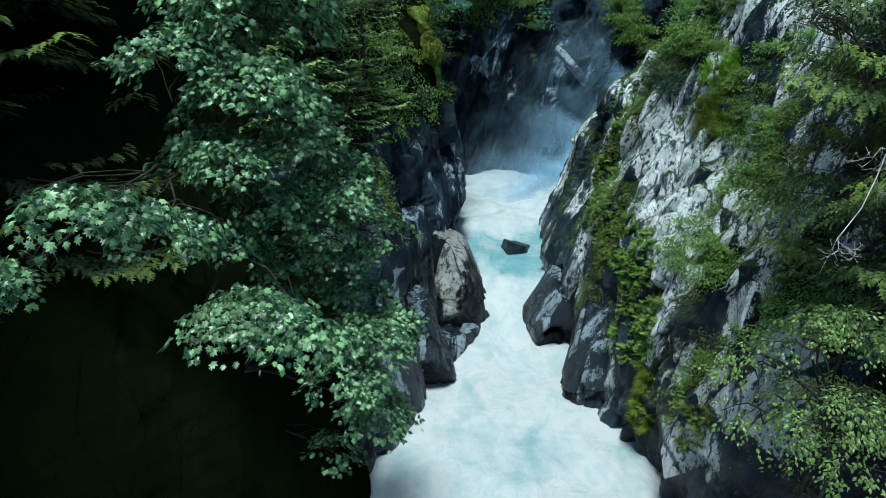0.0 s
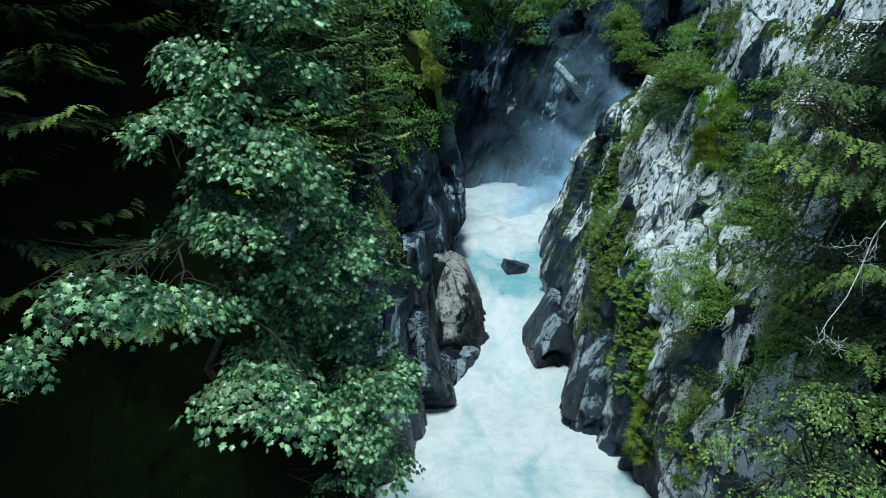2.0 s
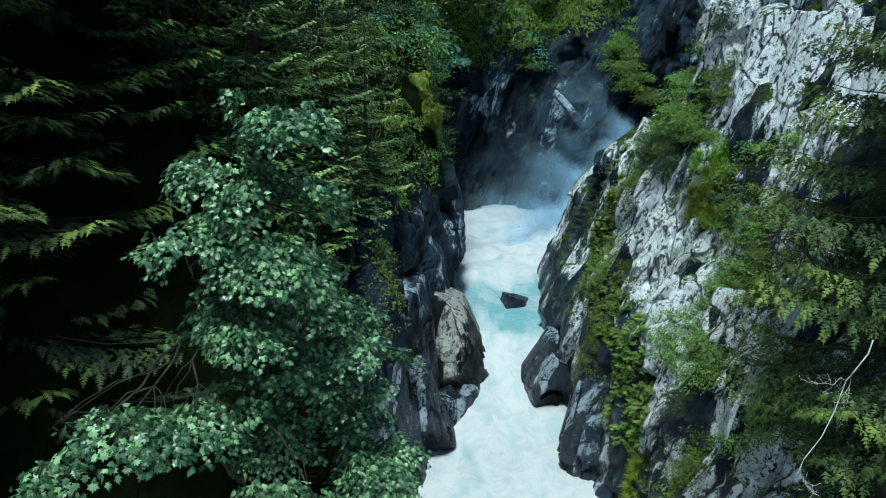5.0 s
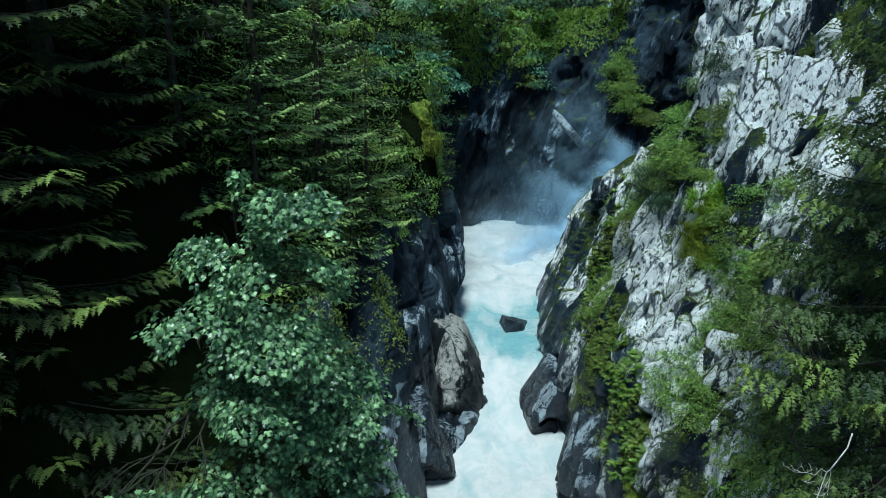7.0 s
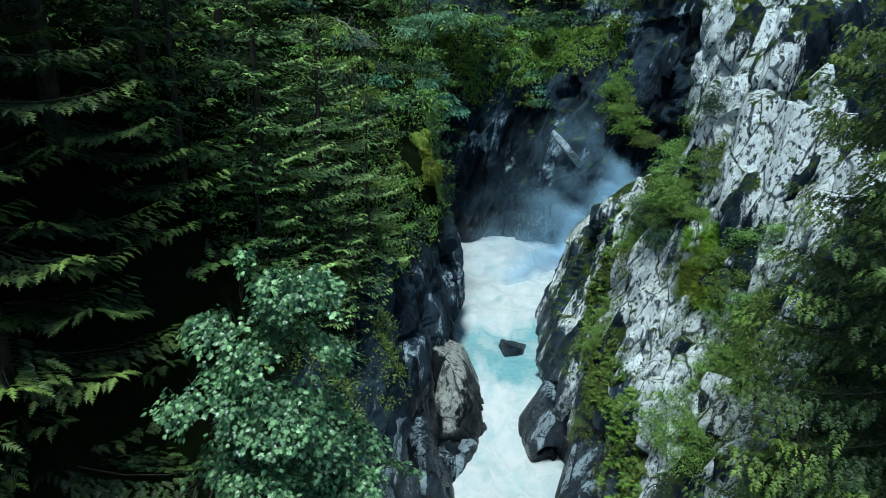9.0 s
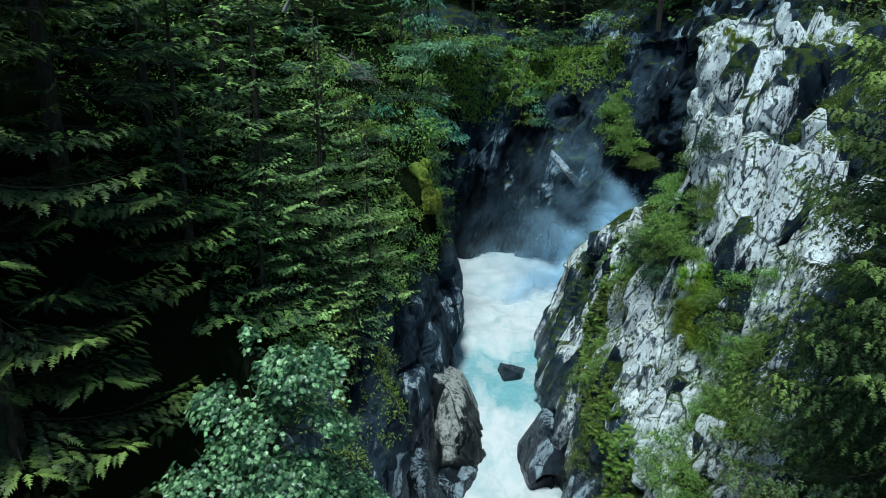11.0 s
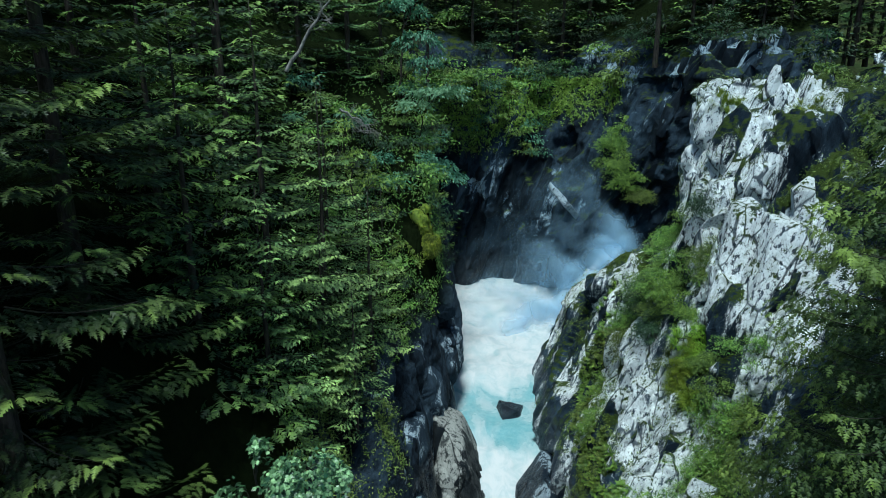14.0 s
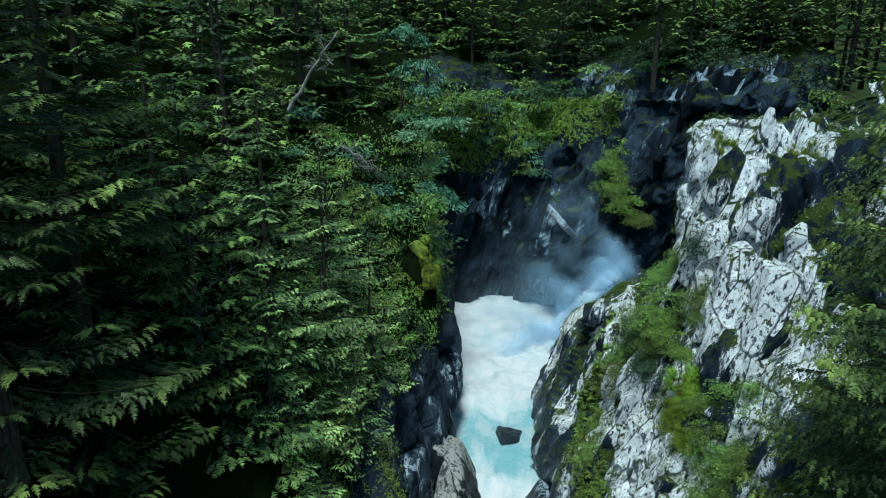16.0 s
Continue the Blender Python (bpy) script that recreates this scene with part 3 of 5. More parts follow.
RIGHT_PALE += [
    [(17, 37.6, 33.3), (19.2, 37.5, 33.2), (20.8, 35.5, 32.8)], [(16.6, 36.1, 30.6), (14.2, 33, 26), (14.1, 36.5, 24.4)], [(15.6, 29.4, 25.1), (14, 30.1, 22.2)], [(19.6, 30.8, 30), (21, 29.7, 30.4)], [(17.8, 36, 32), (17.4, 33.5, 29.6)],
]
RIGHT_PALE += [
    [(10.9, 33.2, 17.3), (10.8, 30.8, 15.5), (9.9, 27.6, 13.6), (9.7, 25.2, 11.9), (9.1, 23.3, 10.6), (9.2, 22.9, 8.7)], [(11.7, 22.4, 13.7), (11.4, 22, 12.5), (10.5, 20.2, 11.8)], [(12.2, 27.8, 16.8), (12.2, 26.3, 15.3), (11.4, 23.6, 14.2)],
    [(12.2, 31, 16.8), (11.7, 28.1, 15.6), (10.8, 25.5, 13.6)], [(9.1, 21.9, 6.5), (8.6, 19.3, 7.4)], [(10.1, 18, 9.9), (9.5, 19.8, 10.1)],
]
# Sky reflections on the wet left wall, drawn as pale colour.
LEFT_SHEEN = [[(-2.4, 31, 12.4), (-2.2, 29.5, 10.6), (-2.4, 28, 9)], [(-2.9, 31.5, 13.6), (-2.7, 30.5, 12.6)], [(-4.4, 33.5, 15.6), (-3.4, 31.5, 13.4)], [(-0.4, 36, 8.6), (-0.5, 35.2, 6.5)], [(-1.7, 40.6, 15.2), (-1.5, 40, 13.8)], [(-2.2, 34, 11.5), (-1.8, 33.6, 8.5)], [(-3.2, 27, 10.5), (-2.6, 26.5, 7.5)], [(-1.5, 31.5, 7.5), (-1.3, 31, 5)], [(0.6, 44, 13.5), (0.9, 44, 11)]]
BACK_PALE = [[(7.6, 72.2, 21), (7.6, 72.2, 18.4)], [(22, 59.5, 33), (25, 58, 35)], [(25, 57.5, 35.4), (28, 56.5, 35.2)], [(27, 57, 34.5), (28.5, 57, 32.5)], [(18.7, 72, 34.5), (18.5, 71.5, 33)], [(20, 60, 28), (21, 60, 31)], [(23.2, 61, 33), (24, 60.8, 36)], [(26, 59.2, 33), (26.5, 58.8, 36)], [(28.5, 57.5, 33), (29, 57.3, 36)], [(22, 61, 34.5), (29, 57.5, 35)], [(4, 72, 22), (4, 72, 20.6)]]
right_P, right_N, right_pale = cliff("cliff_right", RIGHT, 370, 350, (0, 20, 30), 24, 11, ROCK_RIGHT, "steep cliff of pale lichen-covered grey rock with ledges", RIGHT_PALE, 1.5, (45, 46), (1.0, 0.5, 0.16), (20.5, 24.5), 0.35)
left_P, left_N, _ = cliff("cliff_left", LEFT, 290, 250, (6, 30, 14), -14, 31, ROCK_LEFT, "dark wet rock wall beside the white river", LEFT_SHEEN, 0.9, (16.2, 18.4), (1.35, 0.36, 0.08), None, 0.5)
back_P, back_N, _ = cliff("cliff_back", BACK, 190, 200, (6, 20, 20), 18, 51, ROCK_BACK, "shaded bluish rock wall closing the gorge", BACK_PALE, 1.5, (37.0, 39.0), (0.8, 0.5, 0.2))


def river():
    ys = np.concatenate([np.linspace(-70, 12, 40), np.linspace(12.3, 78, 260)])
    xs = np.linspace(-14, 18, 110)
    X, Y = np.meshgrid(xs, ys)
    level = np.interp(Y, [-70, 33, 35.5, 38, 41, 43.5, 47, 50, 56, 70, 78], [3.4, 3.8, 4.15, 5.3, 6.8, 7.4, 7.6, 8.4, 8.8, 9.3, 9.6])
    P = np.stack([X, Y, level], -1).reshape(-1, 3)
    rough = np.interp(P[:, 1], [-70, 34, 37, 42, 44, 48, 51, 78], [0.35, 0.4, 0.55, 0.4, 0.12, 0.12, 0.4, 0.5])
    P[:, 2] += rough * (1.1 * fbm(P * np.array([0.5, 0.35, 0]), 5, 5) + 0.25 * np.abs(fbm(P * np.array([1.8, 1.2, 0]), 3, 8)))
    ob = new("water", mesh_of("water", P, grid_faces(len(ys), len(xs)), WATER, True))
    tagged(ob, "foaming white and turquoise glacial river in the gorge", "river", "", "structure")


river()


def ground():
    """The forest floor behind the cliffs, one sheet out to the horizon."""
    a = np.concatenate([np.linspace(-900, -70, 18), np.linspace(-64, 64, 65), np.linspace(70, 900, 18)])
    X, Y = np.meshgrid(a, a + 20)
    left = np.clip(-X - 8, 0, None)
    right = np.clip(X - 24, 0, None)
    back = np.clip(Y - 78, 0, None)
    inside = (X > -15) & (X < 40) & (Y < 78) & (Y > -900)
    rise = np.where(X < 12, left * 0.62 + 14, right * 0.35 + 26)
    Z = np.where(inside, -2.0, rise)
    Z = np.where(Y >= 78, np.maximum(26 + back * 0.6, 0), Z)
    Z = np.minimum(Z, 120 + 25 * np.sin(X / 130) * np.cos(Y / 170))
    P = np.stack([X, Y, Z], -1).reshape(-1, 3)
    P[:, 2] += 1.2 * fbm(P * 0.08, 3, 77) - 1.5
    ob = new("ground", mesh_of("ground", P, grid_faces(len(a), len(a)), SOIL, True))
    tagged(ob, "dark forest floor on the slopes above the gorge", "ground", "", "structure")


ground()


def cascade():
    """The stream that falls from behind the shoulder of the cliff into the upper pool."""
    path = spline([(18.5, 62.6, 16.5), (16, 62.2, 14.5), (13.5, 61.5, 12), (11, 60.5, 9.6), (8.6, 59.2, 6.6)], 60)
    side = unit(np.cross(np.gradient(path, axis=0), [0, 0, 1.0]))
    w = np.linspace(-1, 1, 21)
    P = path[:, None] + side[:, None] * (w * 1.2)[None, :, None]
    P[..., 2] += 0.9 * (1 - w * w)[None]
    P = P.reshape(-1, 3)
    P[:, 2] += 0.9 * fbm(P * np.array([0.8, 0.8, 0.4]), 4, 15)
    tagged(new("waterfall", mesh_of("waterfall", P, grid_faces(60, 21), WATER, True)), "white waterfall tumbling from behind the cliff", "waterfall", "", "structure")


cascade()


def rock(name, place, planes, seed, material, label, dents=(), edge=16, rough=0.05, category="rock", pale=0.0):
    """A block of rock bounded by planes (nx, ny, nz, distance, paleness) with worn edges; dents: (direction, width, depth)."""
    bm = bmesh.new()
    bmesh.ops.create_icosphere(bm, subdivisions=6, radius=1.0)
    me = bpy.data.meshes.new(name)
    bm.to_mesh(me)
    bm.free()
    D = np.empty(len(me.vertices) * 3, dtype=np.float32)
    me.vertices.foreach_get("co", D)
    D = unit(D.reshape(-1, 3).astype(float))
    A = np.array(planes, float)
    N, reach, tone = unit(A[:, :3]), A[:, 3], A[:, 4]
    near = np.clip(D @ N.T, 0, None) / reach
    r = (near ** edge).sum(1) ** (-1.0 / edge)
    P = D * r[:, None]
    way = unit((near[:, :, None] ** edge * N[None]).sum(1))
    f, seam = facets(P * np.array([0.9, 0.9, 0.5]) + seed, seed, 0.9)
    g, _ = facets(P * np.array([2.6, 2.6, 1.3]) + seed, seed + 7, 0.9)
    P = P + way * (rough * (2.2 * f - 1.6 * (1 - smooth(seam, 0, 0.10)) + 0.5 * g + 2.2 * fbm(P * 1.1 + seed, 4, seed)))[:, None]
    for spot, wide, deep in dents:
        away = np.linalg.norm(P - np.asarray(spot, float), axis=1) + 0.12 * fbm(P * 1.5, 2, seed + 3)
        P = P - way * (deep * (1 - smooth(away, wide * 0.45, wide)))[:, None]
    me.vertices.foreach_set("co", P.astype(np.float32).ravel())
    me.polygons.foreach_set("use_smooth", np.ones(len(me.polygons), dtype=bool))
    me.materials.append(material)
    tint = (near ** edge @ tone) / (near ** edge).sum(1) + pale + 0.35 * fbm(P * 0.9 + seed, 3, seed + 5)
    for key, v in (("pale", tint), ("soil_shade", np.zeros(len(P)))):
        me.attributes.new(key, "FLOAT", "POINT").data.foreach_set("value", v.astype(np.float32))
    me.update()
    ob = new(name, me)
    ob.location = place
    return tagged(ob, label, category)


# Negative paleness paints shade onto undersides and undercuts; positive marks paler faces.
rock("boulder", (5.55, 45.3, 7.55), [(-1, -0.2, 0.25, 0.92, 0), (1, -0.3, 0.1, 0.88, 0), (0.2, -1, 0.1, 0.8, 0), (-0.3, -0.7, 0.8, 0.82, 0), (0.25, 0.1, 1, 0.62, 0), (0, 1, 0.1, 0.9, 0), (0, 0, -1, 1.0, 0), (0.7, -0.8, -0.3, 0.85, 0)],
     5, ROCK_LEFT, "dark wet boulder standing in the turquoise pool", (), 22, 0.02, "boulder", -0.6)
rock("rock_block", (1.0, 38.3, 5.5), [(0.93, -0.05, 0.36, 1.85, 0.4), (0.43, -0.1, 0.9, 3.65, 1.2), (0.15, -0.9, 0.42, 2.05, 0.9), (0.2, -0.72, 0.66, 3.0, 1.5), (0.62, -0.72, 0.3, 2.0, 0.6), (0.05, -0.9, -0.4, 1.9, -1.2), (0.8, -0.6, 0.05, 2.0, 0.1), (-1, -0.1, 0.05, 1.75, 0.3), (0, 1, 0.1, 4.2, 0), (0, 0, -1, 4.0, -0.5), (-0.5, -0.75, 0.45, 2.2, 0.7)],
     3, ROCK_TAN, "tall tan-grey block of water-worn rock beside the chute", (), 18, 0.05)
rock("rock_block", (0.35, 34.9, 4.1), [(0.3, -0.8, 0.5, 0.9, 0.6), (0.9, -0.4, 0.1, 1.15, 0.0), (-0.6, -0.7, 0.4, 1.3, 0.2), (0.1, 0, 1, 1.15, 0.7), (0, 1, 0, 2.2, 0), (-1, 0, 0, 1.5, 0), (0, 0, -1, 2, 0)],
     27, ROCK_LEFT, "low dark ledge of rock at the waterline", (), 16, 0.05)
rock("rock_block", (-2.5, 33.6, 9.2), [(-0.75, -0.6, 0.3, 1.35, 0.75), (0.35, -0.85, 0.4, 1.5, -0.1), (0.95, -0.3, 0.1, 1.15, 0.1), (0.1, -0.3, 0.95, 3.1, 0.3), (-0.2, -0.95, -0.1, 1.55, 1.0), (-0.45, -0.5, 0.75, 2.3, 0.6), (0.2, -0.75, -0.6, 2.3, -0.6), (0, 1, 0, 2.5, 0), (-1, 0.2, 0, 1.5, 0), (0, 0, -1, 5.5, -0.5)],
     9, ROCK_LEFT, "tall dark rock with pale blue-grey facets", (), 20, 0.07)
rock("rock_block", (-1.1, 31.4, 6.2), [(-0.5, -0.8, 0.3, 1.0, 0.8), (0.6, -0.75, 0.3, 1.15, 0.05), (0.95, 0, 0.3, 1.0, 0), (0.2, -0.2, 0.95, 2.3, 0.5), (0.1, -0.8, -0.6, 1.5, -0.6), (0, 1, 0, 2.0, 0), (-1, 0.1, 0.1, 1.3, 0), (0, 0, -1, 4, -0.5)],
     41, ROCK_LEFT, "dark split rock with a pale facet above the water", (), 20, 0.06)
rock("rock_block", (-0.35, 45.2, 11.6), [(0.97, -0.2, 0.1, 1.5, 0.1), (0.6, -0.6, 0.55, 1.7, 0.3), (0.5, -0.8, -0.3, 1.4, -0.3), (-0.3, -0.9, 0.3, 1.3, 0.2), (0.2, 0, 1, 3.0, 0.2), (0, 1, 0, 2.4, 0), (-1, 0, 0, 1.5, 0), (0.7, 0, -0.7, 1.9, -0.3), (0, 0, -1, 4, 0)],
     14, ROCK_LEFT, "dark knobbly rock block above the pool", (), 16, 0.08)
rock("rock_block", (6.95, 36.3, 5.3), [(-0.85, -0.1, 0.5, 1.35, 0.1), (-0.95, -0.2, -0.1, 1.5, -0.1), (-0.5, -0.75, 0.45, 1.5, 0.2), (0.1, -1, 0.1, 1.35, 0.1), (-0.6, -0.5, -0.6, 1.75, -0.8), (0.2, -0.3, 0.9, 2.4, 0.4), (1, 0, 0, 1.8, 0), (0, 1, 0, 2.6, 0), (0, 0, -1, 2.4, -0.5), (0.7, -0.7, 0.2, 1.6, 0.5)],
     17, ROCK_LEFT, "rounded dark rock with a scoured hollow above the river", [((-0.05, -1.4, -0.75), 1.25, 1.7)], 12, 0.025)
rock("rock_block", (8.0, 30.3, 4.4), [(-0.85, -0.5, 0.2, 1.6, 0.2), (-0.95, 0.2, 0.2, 1.5, 0.3), (-0.2, -0.95, 0.2, 1.9, 0.1), (-0.55, -0.45, 0.7, 2.5, 0.3), (0.5, -0.8, 0.2, 2.0, 0), (1, 0, 0, 2.2, 0), (0, 1, 0, 2.4, 0), (0, 0, 1, 4.6, 0), (0, 0, -1, 3, 0)],
     19, ROCK_LEFT, "dark angular rock at the river's edge", (), 26, 0.07)
rock("rock_slab", (12.7, 63.7, 21.5), [(0.75, 0, 0.66, 0.26, 1), (-0.75, 0, -0.66, 0.30, 0.4), (-0.3, -0.9, 0.3, 0.6, 0.6), (0, 1, 0, 1.5, 0.5), (0.9, -0.2, -0.3, 1.9, 0.3), (-0.9, -0.1, 0.35, 1.8, 0.5), (0.6, -0.3, -0.75, 3.3, 0.8), (-0.66, -0.1, 0.75, 3.0, 0.9), (0.2, -0.8, -0.6, 0.9, 0.4)],
     23, ROCK_SLAB, "long pale slab of rock leaning on the back wall", (), 26, 0.03)


rock("crag_slab", (16.4, 28.5, 25.4), [(-0.45, -0.82, 0.32, 0.55, 1.4), (0.8, -0.5, 0.1, 1.0, 0.8), (-0.9, 0.1, 0.2, 0.95, 0.6), (0.5, 0.8, -0.3, 0.9, 0), (0.15, -0.1, 1, 1.7, 0.9), (0.5, -0.35, -0.8, 1.5, 0.2), (-0.5, -0.4, -0.75, 1.6, 0.2)],
     61, ROCK_RIGHT, "large smooth white slab on the face of the crag", (), 26, 0.035)
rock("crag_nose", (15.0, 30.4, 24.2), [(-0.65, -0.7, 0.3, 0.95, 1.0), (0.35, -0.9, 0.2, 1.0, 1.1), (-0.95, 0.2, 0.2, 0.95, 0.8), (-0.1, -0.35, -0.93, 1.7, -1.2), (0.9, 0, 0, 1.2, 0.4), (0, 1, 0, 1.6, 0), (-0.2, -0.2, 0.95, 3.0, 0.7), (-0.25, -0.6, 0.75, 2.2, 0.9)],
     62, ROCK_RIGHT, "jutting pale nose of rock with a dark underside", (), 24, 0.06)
rock("crag_ledge", (19.9, 38.6, 32.5), [(0, -0.25, 0.97, 0.55, 1.3), (-0.3, -0.9, 0.1, 0.9, 0.9), (-0.9, -0.2, 0.3, 2.2, 0.8), (0.8, -0.5, 0.2, 2.1, 0.7), (0, 1, 0, 1.2, 0), (0, -0.5, -0.85, 0.8, -0.6)],
     63, ROCK_RIGHT, "flat pale ledge capping the crag", (), 24, 0.06)
rock("crag_slab", (12.0, 23.7, 13.2), [(-0.6, -0.78, 0.15, 0.5, 1.4), (0.75, -0.6, 0.0, 0.55, 0.7), (-0.8, 0.5, 0.1, 0.55, 0.6), (0.5, 0.8, -0.2, 0.7, 0), (0.1, -0.1, 1, 1.4, 0.9), (-0.1, -0.2, -1, 1.7, 0.2)],
     64, ROCK_RIGHT, "narrow white slab low on the cliff", (), 26, 0.04)
rock("crag_slab", (11.4, 26.6, 14.3), [(-0.6, -0.78, 0.15, 0.45, 1.3), (0.7, -0.6, 0.1, 0.8, 0.7), (-0.8, 0.5, 0.1, 0.8, 0.6), (0.5, 0.8, -0.2, 0.7, 0), (0.2, -0.1, 1, 1.1, 0.9), (-0.1, -0.2, -1, 1.0, 0.2)],
     65, ROCK_RIGHT, "broken white slab among the ledge plants", (), 26, 0.05)
rock("crag_slab", (11.0, 31.0, 15.6), [(-0.75, -0.62, 0.2, 0.5, 1.2), (0.6, -0.75, 0.1, 0.8, 0.7), (-0.7, 0.7, 0.1, 0.8, 0.5), (0.7, 0.6, -0.2, 0.8, 0), (0.2, 0.0, 1, 1.9, 0.8), (-0.1, -0.2, -1, 2.1, 0.2)],
     66, ROCK_RIGHT, "tall pale slab rising from the cliff", (), 26, 0.05)


def stone(r, size, lean):
    """An angular slab: the hull of a few random corners of a flattened block."""
    bm = bmesh.new()
    for _ in range(16):
        d = r.normal(size=3)
        d = d / np.abs(d).max() * r.uniform(0.75, 1.0, 3)
        bm.verts.new(d * np.asarray(size))
    hull = bmesh.ops.convex_hull(bm, input=bm.verts)
    bmesh.ops.delete(bm, geom=list(set(hull["geom_interior"] + hull["geom_unused"])), context="VERTS")
    bmesh.ops.dissolve_limit(bm, angle_limit=radians(14), verts=bm.verts, edges=bm.edges)
    bmesh.ops.bevel(bm, geom=list(bm.edges), offset=0.05 * min(size), segments=1, affect="EDGES", clamp_overlap=True)
    bmesh.ops.rotate(bm, cent=(0, 0, 0), matrix=Matrix.Rotation(radians(lean), 3, "Y") @ Matrix.Rotation(r.normal() * 0.35, 3, "Z"), verts=bm.verts)
    me = bpy.data.meshes.new("stone")
    bm.to_mesh(me)
    bm.free()
    return me


def stones(wall, sheet, spots, seed, material, lean, pale, low=0.45, high=1.0):
    """Angular blocks that stand proud of a wall at the spots (x, y, z, size)."""
    r = np.random.default_rng(seed)
    P, N = sheet[0].reshape(-1, 3), sheet[1].reshape(-1, 3)
    for x, y, z, size in spots:
        k = int(np.argmin(np.linalg.norm(P - np.array([x, y, z]), axis=1)))
        me = stone(r, (size * r.uniform(0.4, 0.7), size * r.uniform(0.5, 0.8), size * r.uniform(1.1, 2.0)), lean + r.normal() * 5)
        n = len(me.vertices)
        for key, v in (("pale", np.full(n, pale * r.uniform(low, high))), ("soil_shade", np.zeros(n))):
            me.attributes.new(key, "FLOAT", "POINT").data.foreach_set("value", v.astype(np.float32))
        me.transform(Matrix.Translation(P[k] - N[k] * size * r.uniform(0.2, 0.42)))
        me.materials.append(material)
        part("stone", me, wall)


def along(lines, gap, r, jitter, low, high):
    """Places at about even gaps along polylines, each with a size."""
    spots = []
    for line in lines:
        line = np.array(line, float)
        for a, b in zip(line[:-1], line[1:]):
            for t in np.arange(0.5 * gap, np.linalg.norm(b - a), gap) / max(1e-6, np.linalg.norm(b - a)):
                spots.append((*(a + (b - a) * t + r.normal(size=3) * jitter), r.uniform(low, high)))
    return spots


stone_rng = np.random.default_rng(88)
stones(walls["cliff_right"], (right_P, right_N), along(RIGHT_PALE, 1.25, stone_rng, 0.25, 0.5, 1.25), 89, ROCK_RIGHT, 16, 0.9, 0.2)
stones(walls["cliff_left"], (left_P, left_N), along(LEFT_SHEEN, 1.0, stone_rng, 0.4, 0.4, 1.0), 90, ROCK_LEFT, 8, 0.35, 0.0)
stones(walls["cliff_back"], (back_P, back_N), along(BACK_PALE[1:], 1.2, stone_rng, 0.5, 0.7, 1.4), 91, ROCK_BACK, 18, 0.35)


def spray():
    """Veils of spray over the upper pool."""
    r = np.random.default_rng(4)
    Vs, Fs, fall, n = [], [], [], 0
    spots = [((16.8, 59.5, 16.0), 3.6, 1.0), ((14.2, 59, 14.0), 3.8, 1.0), ((11.6, 58, 11.6), 3.8, 1.0), ((17.5, 60, 18), 3.5, 0.8), ((9.5, 61, 13), 5.0, 0.28), ((9, 59, 10.8), 3.8, 0.6), ((12.5, 60.5, 14), 5.0, 0.68), ((7, 58, 9.5), 3.2, 0.5), ((13, 63, 17), 4.5, 0.25), ((7, 63, 11), 4.0, 0.2), ((10, 65, 14), 5.5, 0.12),
             ((5, 66, 11), 3.5, 0.22), ((8, 67, 16), 6.0, 0.08), ((17, 61, 19.5), 3.5, 0.45), ((4, 60, 10), 3.0, 0.2), ((12, 56.5, 10), 2.6, 0.4), ((12, 66, 20), 6.0, 0.08), ((15.5, 63, 22), 6.0, 0.24), ((17.5, 59, 17), 3.0, 0.5)]
    rings, sides = 9, 28
    for c, size, dense in spots:
        a = np.linspace(0, 2 * math.pi, sides, endpoint=False)
        rho = np.linspace(0.02, 1, rings)
        R, A = np.meshgrid(rho, a, indexing="ij")
        wave = 1 + 0.2 * np.sin(A * 3 + r.uniform(0, 6)) + 0.12 * np.sin(A * 5 + r.uniform(0, 6))
        X, Z = R * np.cos(A) * wave * size, R * np.sin(A) * wave * size * 0.8
        Y = size * (0.35 * R * R + 0.12 * np.sin(X * 0.8 + r.uniform(0, 6)))
        V = np.stack([X + c[0], Y + c[1], Z + c[2]], -1).reshape(-1, 3)
        k = np.arange(rings * sides).reshape(rings, sides)
        F = np.stack([k[:-1], np.roll(k[:-1], -1, 1), np.roll(k[1:], -1, 1), k[1:]], -1).reshape(-1, 4)
        Vs.append(V)
        Fs.append(F + n)
        fall.append((dense * (1 - smooth(R, 0.1, 1.0))).ravel())
        n += len(V)
    ob = new("spray_mist", mesh_of("spray_mist", np.concatenate(Vs), np.concatenate(Fs), MIST, True, {"fall": np.concatenate(fall)}))
    ob.visible_shadow = False
    tagged(ob, "pale spray drifting over the upper pool", "mist", "", "stuff")


spray()

# ---- plants ----
rng = np.random.default_rng(7)


def maple_leaf_shape():
    """A leaf of five pointed lobes, 1 long, folded along its midrib."""
    lobes = [(0, 0), (0.34, -0.04), (0.24, 0.15), (0.56, 0.40), (0.26, 0.46), (0.30, 0.76), (0.12, 0.64), (0.0, 1.0)]
    out = lobes + [(-x, y) for x, y in lobes[-2:0:-1]]
    V = [(0, 0.32, 0)] + [(x, y, -0.22 * abs(x) - 0.2 * max(0, y - 0.4)) for x, y in out]
    n = len(out)
    return np.array(V, float), np.array([(0, 1 + (k + 1) % n, 1 + k) for k in range(n)])


def simple_leaf_shape(width=0.45):
    V = [(0, 0, 0), (width * 0.5, 0.45, -0.08), (0, 1, -0.15), (-width * 0.5, 0.45, -0.08), (0, 0.5, 0.02)]
    return np.array(V, float), np.array([(0, 1, 4), (1, 2, 4), (2, 3, 4), (3, 0, 4)])


